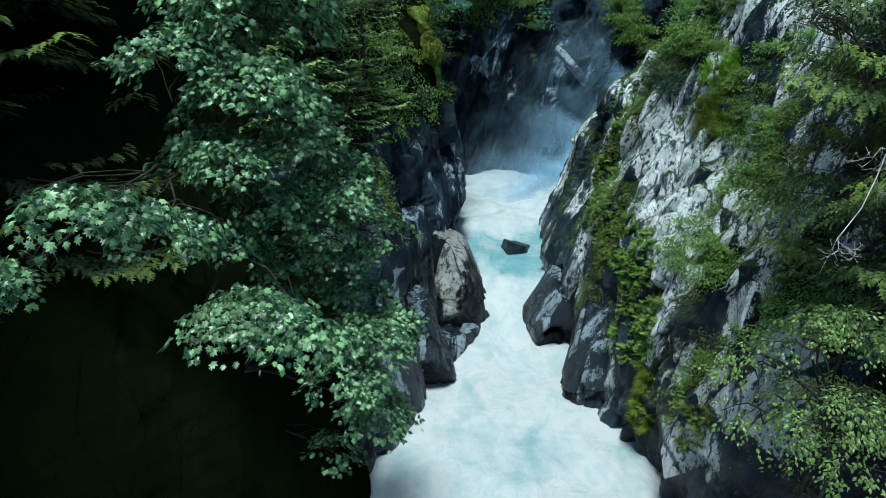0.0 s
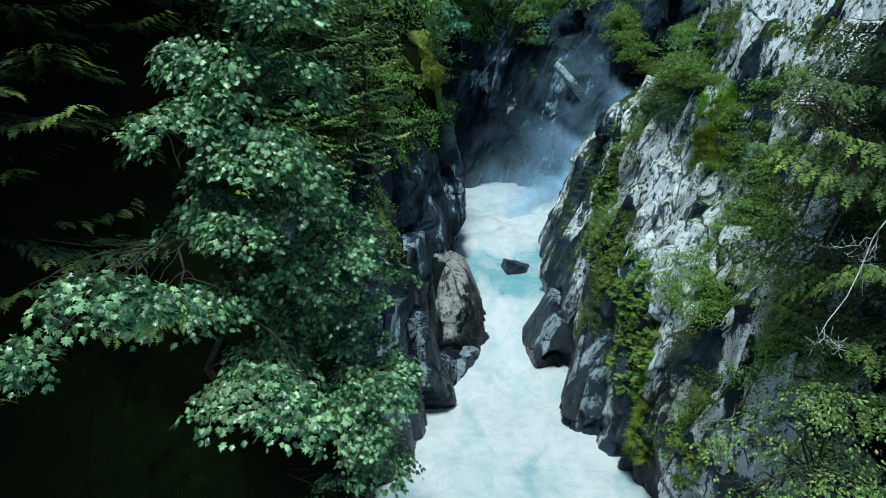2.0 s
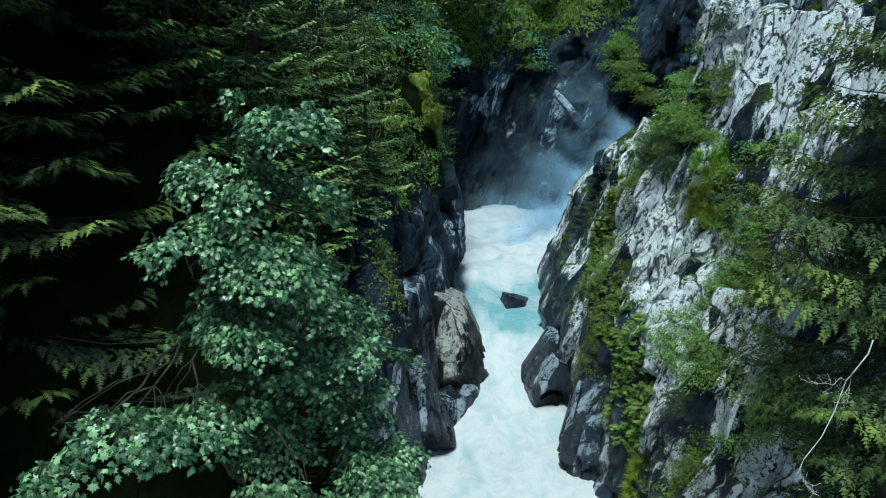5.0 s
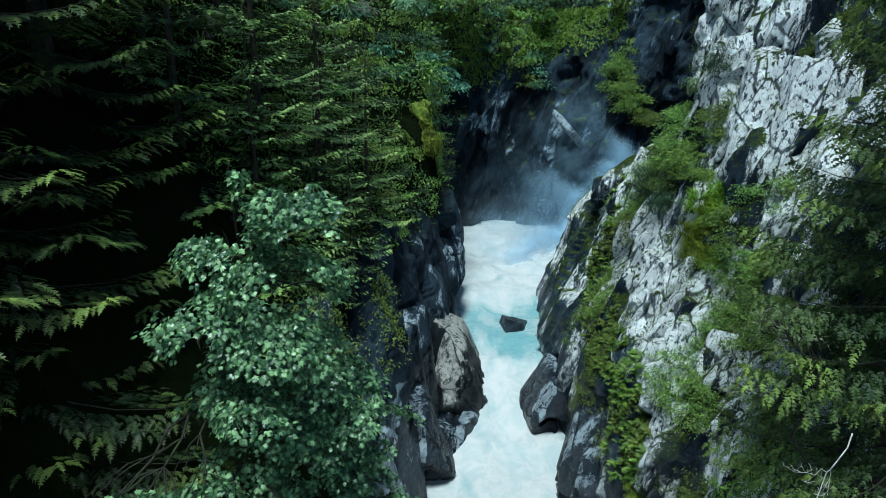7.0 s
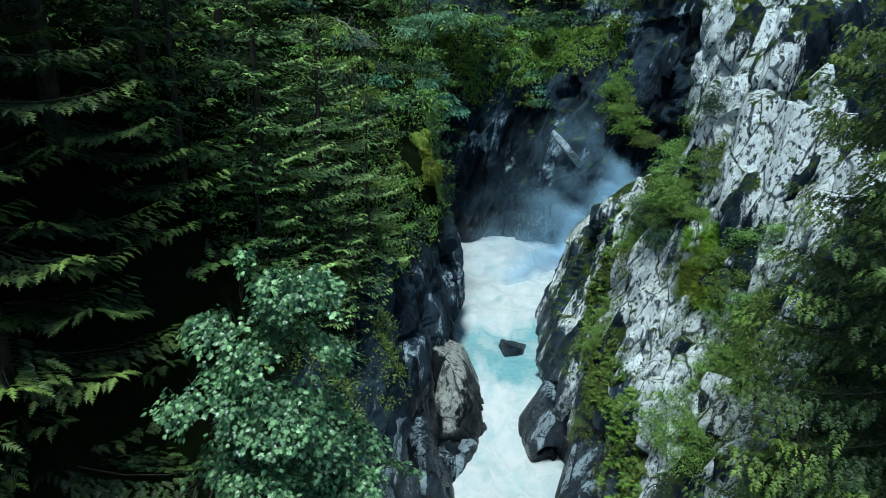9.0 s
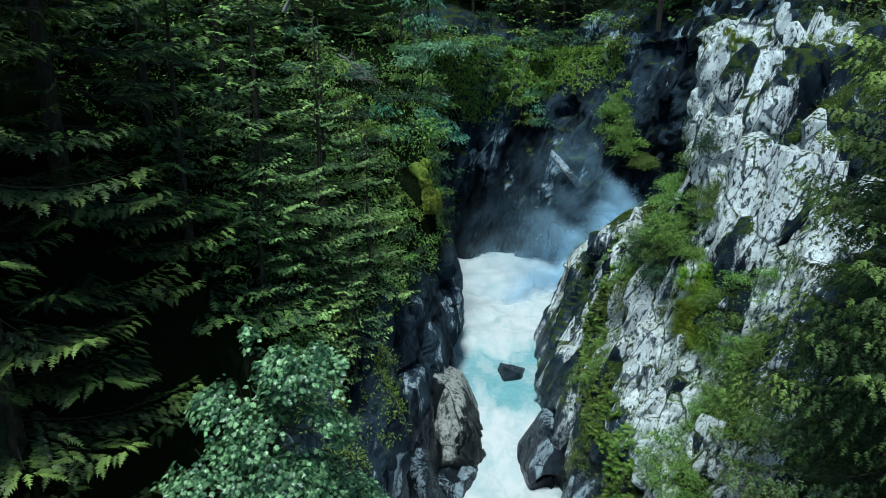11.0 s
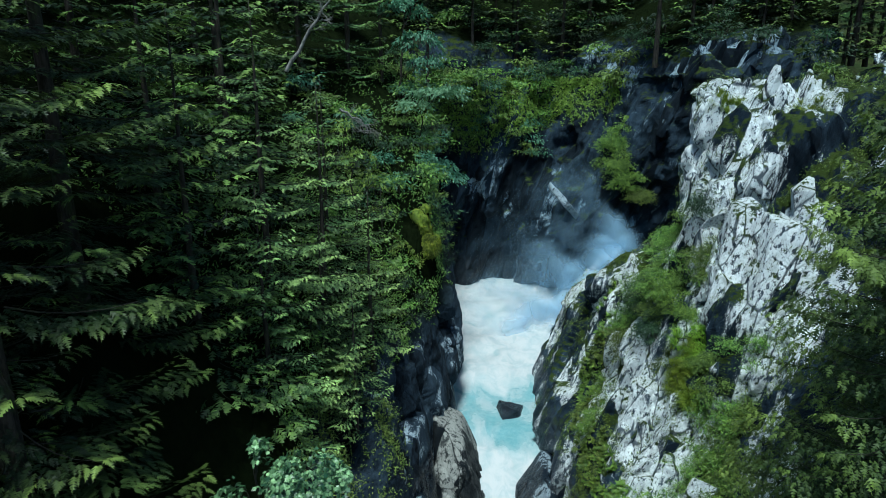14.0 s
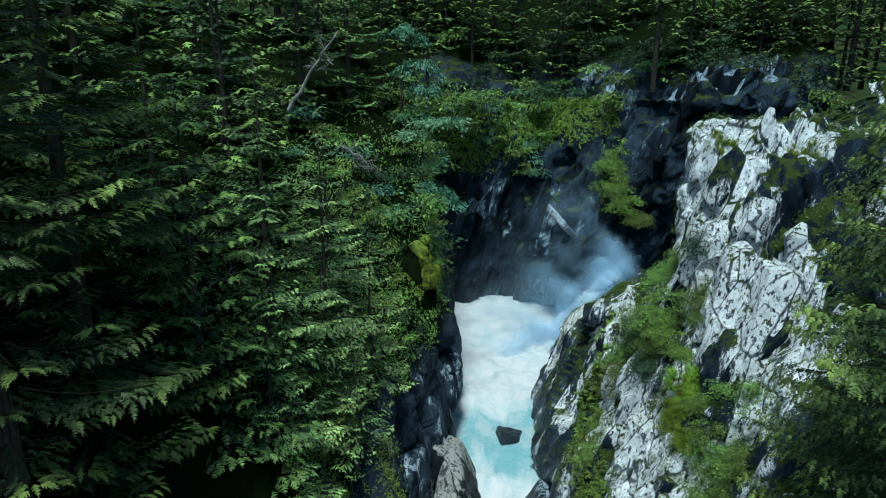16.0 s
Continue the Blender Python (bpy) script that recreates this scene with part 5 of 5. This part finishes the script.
def fern_on(sheet, centre, radius, seed):
    """Fronds in rosettes."""
    r = np.random.default_rng(seed)
    p, d = picked(sheet, centre, radius, int(22 * radius * radius) + 8, r)
    P, W, U, S = [], [], [], []
    for a, n in zip(p, d):
        m = 9
        P.append(np.repeat(a[None], m, 0) + r.normal(size=(m, 3)) * 0.05)
        W.append(unit(n * 0.5 + r.normal(size=(m, 3)) * np.array([0.8, 0.8, 0.3]) + np.array([0, 0, 0.25])))
        U.append(unit(n + np.array([0, 0, 0.8]) + r.normal(size=(m, 3)) * 0.2))
        S.append(r.uniform(0.2, 0.45, m))
    P, W, U, S = map(np.concatenate, (P, W, U, S))
    V, F = scattered(SPRAY_V, SPRAY_F, frames_of(W, U), P, S)
    base = p.mean(0)
    ob = new("fern_clump", mesh_of("fern_clump", V - base, F, FERN))
    ob.location = base
    return tagged(ob, "clump of yellow-green ferns rooted in the rock", "fern", "ledge ferns", "stuff")


FERN = leaf_material("fern_frond", (0.07, 0.13, 0.02), (0.25, 0.34, 0.05), 0.25, 0.55)
right_sheet, left_sheet, back_sheet = (right_P, right_N), (left_P, left_N), (back_P, back_N)
for k, (c, rad) in enumerate([((13, 30, 18.9), 1.5), ((13.4, 30.2, 20), 1.3), ((12.2, 29.9, 18.3), 1.2), ((8.9, 24.6, 5.8), 1.0), ((9.1, 24.9, 7.1), 0.9), ((16.4, 36.9, 32.2), 0.9), ((20.1, 34.4, 32.2), 0.8), ((13.2, 28.5, 17.6), 0.9), ((12.4, 41, 19.6), 0.8)]):
    grass_on(right_sheet, c, rad, 100 + k)
for k, c in enumerate([(9.7, 37.7, 14.3), (9.6, 35.4, 12.9), (8.8, 31, 12.2), (9, 28.7, 11), (8.9, 26.1, 10.2), (10, 38, 16.8), (11, 39.4, 18), (9.6, 27.8, 12), (8.8, 28.6, 10.5), (8.6, 25.8, 9.5), (8.7, 20.4, 8.2), (8.9, 26.5, 8.8), (9.3, 33, 12.6), (9.6, 40, 14.8)]):
    fern_on(right_sheet, c, 1.5, 130 + k)
SHRUBS = [(13, 35.5, 22.6), (12.6, 35, 20.6), (14.2, 36.2, 25.4), (9.4, 34.4, 13.9), (11.9, 37.5, 19), (13.5, 26.8, 17.7), (12.8, 36.1, 21.6), (13.3, 32.6, 23.1), (14.3, 31.7, 24.4), (13.2, 34.1, 21), (13.7, 25.8, 16.5), (14.6, 25.6, 18), (13, 25.6, 14.9), (13.3, 23.7, 15.6), (10.7, 23.8, 12.9), (10.6, 25, 13.6), (12.1, 26.3, 15.7), (14.8, 27.8, 21), (14.7, 28.9, 19.3)]
SHRUBS += [(8.9, 21.4, 7.8), (9.7, 21.2, 10), (13.4, 26.9, 18.4), (12.8, 25.6, 15.2), (13.8, 24.7, 16.4), (10.7, 24, 12.5), (12.6, 19.9, 14.3), (15.1, 41.5, 23), (12.1, 18.7, 12.8), (15.1, 43.7, 22.9), (14.3, 31.4, 24.5), (12.4, 37.7, 19.5), (16.5, 45, 24), (11.5, 20, 12)]
for k, c in enumerate(SHRUBS):
    shrub_on(right_sheet, c, 1.5 if k % 3 else 1.9, 160 + k, SHRUB_LEAF, "low green shrub growing on a rock ledge", 0.125)


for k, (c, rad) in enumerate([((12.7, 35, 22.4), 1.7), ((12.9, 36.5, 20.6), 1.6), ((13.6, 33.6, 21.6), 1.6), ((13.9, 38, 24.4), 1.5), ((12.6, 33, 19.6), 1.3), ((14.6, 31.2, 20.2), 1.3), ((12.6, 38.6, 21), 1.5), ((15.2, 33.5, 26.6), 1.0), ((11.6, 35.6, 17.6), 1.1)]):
    shrub_on(right_sheet, c, rad, 230 + k, (SHRUB_LEAF, SHADED_SHRUB_LEAF, FERN)[k % 3], "bushy green shrub on the ledge below the crag", 0.15, 1.5, "shrub", "shrub", "cliff shrubs", 22)


def creepers(sheet, keep, n, seed, material, name, label, leaf=0.09, per=6):
    """Low leafy growth wherever keep allows, thicker in some patches."""
    r = np.random.default_rng(seed)
    P, N = sheet[0].reshape(-1, 3), sheet[1].reshape(-1, 3)
    w = keep(P, N)
    k = r.choice(len(P), n, p=w / w.sum())
    p, d = np.repeat(P[k], per, 0), np.repeat(N[k], per, 0)
    p = p + d * r.uniform(0.02, 0.22, (len(p), 1)) + r.normal(size=p.shape) * 0.11
    p = p + d * 0.03
    W = unit(r.normal(size=p.shape) + d * 0.4 + np.array([0, 0, -0.4]))
    U = unit(d * 0.6 + np.array([0, 0, 0.8]) + r.normal(size=p.shape) * 0.3)
    V, F = scattered(LEAF_V, LEAF_F, frames_of(W, U), p, leaf * r.uniform(0.6, 1.4, len(p)))
    tagged(new(name, mesh_of(name, V, F, material)), label, "plants", "", "stuff")


free = 1 - right_pale.reshape(-1).clip(0, 1)
creepers(right_sheet, lambda P, N: smooth(fbm(P * 0.45, 4, 71) + 0.25 * N[:, 2], 0.05, 0.3) * smooth(P[:, 2], 7.0, 9.5) * (0.04 + free) * (P[:, 1] < 50), 6500, 41, SHRUB_LEAF, "ledge_plants", "small leafy plants scattered over the rock ledges", 0.115)
creepers(right_sheet, lambda P, N: smooth(fbm(P * 0.6 + 30, 4, 73) + 0.3 * N[:, 2], 0.1, 0.35) * smooth(P[:, 2], 11.0, 14.5) * (0.5 + free) * (P[:, 1] < 50), 5200, 42, FERN, "ledge_moss_plants", "yellow-green mossy growth in the cracks of the rock", 0.065, 6)
creepers(right_sheet, lambda P, N: smooth(fbm(P * 0.7 + 11, 4, 74), -0.05, 0.2) * smooth(P[:, 2], 6.5, 9.0) * (1 - smooth(P[:, 2], 16, 19)) * (0.3 + free) * (P[:, 1] < 33) * (P[:, 1] > 16), 2600, 47, FERN, "crack_plants", "ferny green growth filling cracks in the cliff", 0.11, 6)
creepers(left_sheet, lambda P, N: smooth(P[:, 2] + 3 * fbm(P * 0.3, 3, 75), 16.6, 19.0) * (1 - smooth(P[:, 2], 34, 37)) * (P[:, 1] > 24) * (np.linalg.norm(P - np.array([-1.4, 44, 22]), axis=1) > 2.6), 4600, 43, SHRUB_LEAF, "undergrowth", "dense leafy undergrowth above the rock rim", 0.18, 6)
creepers(left_sheet, lambda P, N: smooth(P[:, 2] + 3 * fbm(P * 0.5, 3, 79), 12.5, 15.5) * (P[:, 2] < 18.5) * (P[:, 1] > 22) * (P[:, 1] < 34) * 1.0, 1600, 46, SHRUB_LEAF, "rim_plants", "leafy plants hanging over the edge of the rock wall", 0.15, 6)
creepers(back_sheet, lambda P, N: smooth(P[:, 2] + 5 * fbm(P * 0.2, 3, 76) - 0.25 * np.abs(P[:, 0] - 4), 25.0, 29.0) * (P[:, 2] < 34) * (P[:, 0] < 19), 6000, 44, YELLOW_LEAF, "vines", "green vines hanging over the back wall", 0.24, 6)


def mossy_ledge():
    """A narrow ledge under a thick, uneven hanging of moss."""
    ob = rock("mossy_rock", (-1.35, 43.6, 22.5), [(0.25, -0.95, 0.15, 0.40, 0), (-0.5, -0.85, 0.2, 0.60, 0), (0.93, -0.2, 0.25, 0.55, 0), (-1, 0.1, 0.1, 1.0, 0), (0.2, -0.3, 0.9, 1.6, 0), (0, 1, 0, 1.6, 0), (0.55, -0.3, -0.5, 0.85, 0), (-0.75, -0.3, -0.5, 0.80, 0)],
              67, MOSS, "narrow ledge draped with bright yellow-green moss", (), 9, 0.12)
    r = np.random.default_rng(68)
    me = ob.data
    P, N = np.empty(len(me.vertices) * 3, dtype=np.float32), np.empty(len(me.vertices) * 3, dtype=np.float32)
    me.vertices.foreach_get("co", P)
    me.vertices.foreach_get("normal", N)
    P, N = P.reshape(-1, 3).astype(float), N.reshape(-1, 3).astype(float)
    k = r.choice(len(P), 5200)
    p = P[k] + N[k] * (0.10 * r.uniform(0, 1, (len(k), 1)) + 0.12 * np.clip(fbm(P[k] * 1.6, 3, 69), 0, 1)[:, None])
    way = unit(N[k] * 0.35 + r.normal(size=p.shape) * 0.4 - np.array([0, 0, 0.9]))
    V, F = scattered(LEAF_V, LEAF_F, frames_of(way, N[k] + r.normal(size=p.shape) * 0.4), p, r.uniform(0.10, 0.22, len(p)))
    tagged(part("moss_cushion", mesh_of("moss_cushion", V, F, MOSS), ob), kind="stuff")


mossy_ledge()
broadleaf_tree("shrub", (-3.3, 42.8, 20.2), (-2.9, 42.0, 22.6), [((-2.9, 41.5, 22.4), (0.9, 0.8, 0.8)), ((-2.1, 42.0, 21.2), (0.7, 0.6, 0.8)), ((-3.6, 41.3, 23.2), (0.8, 0.7, 0.5))],
               11.0, 0.19, YELLOW_LEAF, "bright yellow-green shrub beside the mossy ledge", "shrub", 77, (LEAF_V, LEAF_F), 0.05, 18, 0.4, "", None, None, (0, -0.12, "layers"))

# undergrowth: a few kinds of shrub, one with shade in its leaf colour, set out over the slopes
flat = (np.array([[[x, y, 0.0] for x in np.linspace(-1, 1, 9)] for y in np.linspace(-1, 1, 9)]), np.tile([0, 0, 1.0], (9, 9, 1)))
kinds = []
for k, (m, tone) in enumerate([(SHRUB_LEAF, "fresh green"), (PALE_SHRUB_LEAF, "blue-green"), (SHRUB_LEAF, "fresh green"), (SHADED_SHRUB_LEAF, "shade-darkened green")]):
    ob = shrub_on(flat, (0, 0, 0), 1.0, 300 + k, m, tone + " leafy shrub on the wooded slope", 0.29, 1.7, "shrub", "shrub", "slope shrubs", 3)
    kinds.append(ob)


def strewn(sheet, keep, n, seed, low, high, lift=0.2, choice=(0, 1, 2, 3)):
    r = np.random.default_rng(seed)
    P, N = sheet[0].reshape(-1, 3), sheet[1].reshape(-1, 3)
    w = keep(P, N)
    for k in r.choice(len(P), n, p=w / w.sum(), replace=False):
        placed(kinds[choice[r.integers(len(choice))]], tuple(P[k] + N[k] * lift), r.uniform(0, 6.28), r.uniform(low, high))


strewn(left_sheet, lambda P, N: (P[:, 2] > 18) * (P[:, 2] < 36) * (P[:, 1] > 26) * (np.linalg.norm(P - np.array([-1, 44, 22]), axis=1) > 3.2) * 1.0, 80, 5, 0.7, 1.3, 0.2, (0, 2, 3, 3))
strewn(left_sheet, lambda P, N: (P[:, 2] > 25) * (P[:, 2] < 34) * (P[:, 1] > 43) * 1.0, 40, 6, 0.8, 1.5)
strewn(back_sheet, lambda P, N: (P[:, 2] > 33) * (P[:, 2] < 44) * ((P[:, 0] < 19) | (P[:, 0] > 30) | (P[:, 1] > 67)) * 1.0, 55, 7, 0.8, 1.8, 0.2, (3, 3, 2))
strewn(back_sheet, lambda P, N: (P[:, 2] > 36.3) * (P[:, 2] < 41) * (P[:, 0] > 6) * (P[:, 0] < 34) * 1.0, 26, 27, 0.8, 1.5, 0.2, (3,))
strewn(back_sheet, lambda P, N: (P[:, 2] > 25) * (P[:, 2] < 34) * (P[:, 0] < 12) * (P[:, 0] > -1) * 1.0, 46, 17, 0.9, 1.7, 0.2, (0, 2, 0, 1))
for k, (c, rad) in enumerate([((17.8, 64.5, 27.5), 1.6), ((17.6, 62.5, 25.2), 1.5), ((18.2, 61.5, 23.6), 1.2), ((19.2, 60, 22.5), 1.2)]):
    shrub_on(back_sheet, c, rad, 400 + k, FERN, "yellow-green shrub rooted in the back wall", 0.24, 2.0)
for k, ob in enumerate(kinds):
    ob.location = [(-6.0, 46.5, 27.2), (-1.6, 48.6, 27.4), (-4.4, 44.5, 25.2), (-3.0, 52.0, 29.5)][k]

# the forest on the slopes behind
far = conifer("spruce_tree", (-2.0, 80, 36.5), "distant dark spruce on the slope", "tree", "far spruces", SHADED_NEEDLE, 0.0, height=22, reach=4.0, seed=9, bare=0.04, whorl=1.4, spray=0.7, droop=0.32, fan=6, power=0.6, width=0.45, twig=0.55, shape=(FAR_SPRAY_V, FAR_SPRAY_F))
tall = conifer("pine_tree", (21, 64, 35.5), "slender forest tree with a bare pale trunk", "tree", "far pines", SHADED_NEEDLE, 0.0, height=20, reach=3.2, seed=19, bare=0.3, whorl=1.3, spray=0.6, droop=0.28, fan=6, width=0.45, twig=0.5, shape=(FAR_SPRAY_V, FAR_SPRAY_F))
for k in range(17):
    placed(far, (-24 + k * 4.3 + rng.uniform(-1.5, 1.5), 80 + rng.uniform(-2, 3), 36.5), rng.uniform(0, 6.28), rng.uniform(0.75, 1.15))
for k in range(26):
    x, y = rng.uniform(-42, 60), rng.uniform(86, 112)
    placed(far, (x, y, 35 + (y - 76) * 0.6), rng.uniform(0, 6.28), rng.uniform(0.8, 1.25))
for k in range(13):
    x = 24 + k * 1.9 + rng.uniform(-1, 1)
    placed((far, tall, far)[k % 3], (x, rng.uniform(62, 72), 35.6), rng.uniform(0, 6.28), rng.uniform(0.6, 1.0))
for x, y, z, size in [(-20, 56, 36, 1.0), (-15, 60, 36, 0.9), (-25, 50, 37, 1.1), (-24, 42, 35, 1.0), (-12, 64, 36, 0.8), (-22, 34, 33, 0.9), (-26, 30, 35, 1.1), (-19, 66, 39, 1.0)]:
    placed(far, (x, y, z), rng.uniform(0, 6.28), size)
for x, y, z, size in [(-5.5, 58, 32.5, 0.8), (-1.5, 66, 33.5, 0.7), (3.5, 76, 36, 0.8), (-9, 62, 36, 0.9), (8.5, 80, 36, 0.7)]:
    placed(tall, (x, y, z), rng.uniform(0, 6.28), size)


# slender broadleaf trees on the rim
layers = (0, -0.12, "layers")
broadleaf_tree("ash_tree", (-4.4, 56.5, 30.0), (-2.6, 57.0, 41.0), [((-2.1, 56.0, 36.9), (2.0, 1.5, 1.1)), ((-3.1, 57.0, 39.6), (2.0, 1.5, 1.2)), ((-1.5, 55.6, 35.2), (1.3, 1.2, 0.6))],
               5.0, 0.36, PALE_SHRUB_LEAF, "slender ash with blue-green leaves on the rim", "tree", 71, (LEAF_V, LEAF_F), 0.12, 22, 0.9, "", None, None, layers)
broadleaf_tree("ash_tree", (-2.6, 52.4, 27.0), (-1.0, 50.6, 32.4), [((-0.7, 50.0, 32.8), (2.1, 1.1, 0.4)), ((0.6, 49.8, 33.1), (1.1, 0.8, 0.3)), ((-2.2, 50.4, 31.9), (1.3, 0.9, 0.45))],
               9.0, 0.30, ASH_LEAF, "young ash whose pale green spray juts over the gorge", "tree", 75, (LEAF_V, LEAF_F), 0.09, 24, 0.7, "", None, None, (0, -9, "layers"))
broadleaf_tree("ash_tree", (-2.6, 51.5, 24.0), (-1.2, 51.8, 26.6), [((-0.5, 51.8, 26.6), (1.9, 1.2, 0.9)), ((-2.0, 51.6, 26.0), (1.6, 1.2, 0.9)), ((0.9, 52.2, 25.8), (1.1, 0.9, 0.6))],
               7.0, 0.30, PALE_SHRUB_LEAF, "small ash with blue-green leaves over the mossy edge", "tree", 72, (LEAF_V, LEAF_F), 0.07, 22, 0.7, "", None, None, layers)
broadleaf_tree("ash_tree", (-6.4, 43.4, 22.0), (-5.7, 43.0, 25.0), [((-5.7, 42.8, 24.7), (1.3, 1.0, 0.9)), ((-5.0, 42.6, 23.6), (1.1, 0.9, 0.7))],
               7.0, 0.26, PALE_SHRUB_LEAF, "bushy young ash with blue-green leaves among the spruces", "tree", 76, (LEAF_V, LEAF_F), 0.06, 20, 0.55, "", None, None, layers)
broadleaf_tree("birch_tree", (-5.8, 40.2, 22.0), (-5.6, 38.6, 30.4), [((-6.1, 38.0, 30.6), (1.0, 0.9, 0.9)), ((-5.2, 38.4, 28.9), (1.2, 1.0, 0.9)), ((-4.5, 39.0, 27.2), (1.1, 1.0, 0.8)), ((-6.6, 37.8, 29.0), (1.0, 0.9, 0.7)), ((-3.9, 39.6, 25.6), (0.9, 0.8, 0.7))],
               9.0, 0.17, YELLOW_LEAF, "young yellow-green birch above the mossy rock edge", "tree", 73, (LEAF_V, LEAF_F), 0.09, 20, 0.42, "", None, None, layers)


broadleaf_tree("alder_tree", (-5.2, 37.4, 14.6), (-4.1, 38.0, 22.0), [((-4.0, 38.0, 21.8), (1.3, 1.1, 0.9)), ((-4.9, 37.6, 20.0), (1.0, 0.9, 0.6)), ((-3.4, 37.8, 19.2), (0.9, 0.8, 0.5))],
               300, 0.17, SHRUB_LEAF, "thin leaning alder on the edge of the rock wall", "tree", 74, (LEAF_V, LEAF_F), 0.11, 8, 0.22, "", None, SHADED_BARK)


# ---- dead wood ----
def dead_wood(name, a, b, radius, seed, label, twigs=8, reach=1.2, wood=None, crook=0.35):
    wood = wood or GREY_WOOD
    r = np.random.default_rng(seed)
    a, b = np.asarray(a, float), np.asarray(b, float)
    root = thing(name, tuple(a), label, "dead wood")
    path = curve_between((0, 0, 0), b - a, 0.1, 9, r, crook)
    part("stem", mesh_of("stem", *tube(path, np.linspace(radius, radius * 0.3, 9), 8), wood, True), root)
    for k in range(twigs):
        start = path[r.integers(2, 9)]
        way = unit((b - a) * 0.3 / np.linalg.norm(b - a) + r.normal(size=3) * np.array([0.7, 0.5, 0.5])) * reach * r.uniform(0.5, 1.1)
        limb = curve_between(start, start + way, -0.15 * reach, 7, r, 0.3)
        twig = part("branch", mesh_of("branch", *tube(limb, np.linspace(radius * 0.35, 0.006, 7), 5), wood, True), root)
        fine = [tube(curve_between(limb[j], limb[j] + unit(way + r.normal(size=3) * 0.8) * reach * 0.35, -0.05, 5, r, 0.3), np.linspace(radius * 0.15, 0.004, 5), 4) for j in (2, 3, 4, 5) for _ in (0, 1)]
        tagged(part("twigwork", mesh_of("twigwork", *merged(fine), wood, True), twig), kind="stuff")
    return root


dead_wood("fallen_log", (-9.5, 39.4, 34.2), (-6.3, 39.8, 38.9), 0.13, 51, "grey broken trunk leaning among the spruces", 7, 1.2, None, 0.08)
dead_wood("dead_treetop", (-6.6, 41.0, 31.9), (-4.6, 41.2, 30.4), 0.09, 52, "tangle of bare grey twigs hanging over the slope", 12, 1.4)
dead_wood("dead_branch", (7.9, 10.6, 19.6), (6.1, 9.6, 17.0), 0.015, 53, "bleached dead branch hanging out of the hemlock", 6, 0.7, PALE_WOOD)
dead_wood("dead_branch", (-10.2, 26.0, 27.2), (-8.6, 24.6, 28.2), 0.03, 54, "bare grey branch tip among the dark spruces", 5, 0.6)
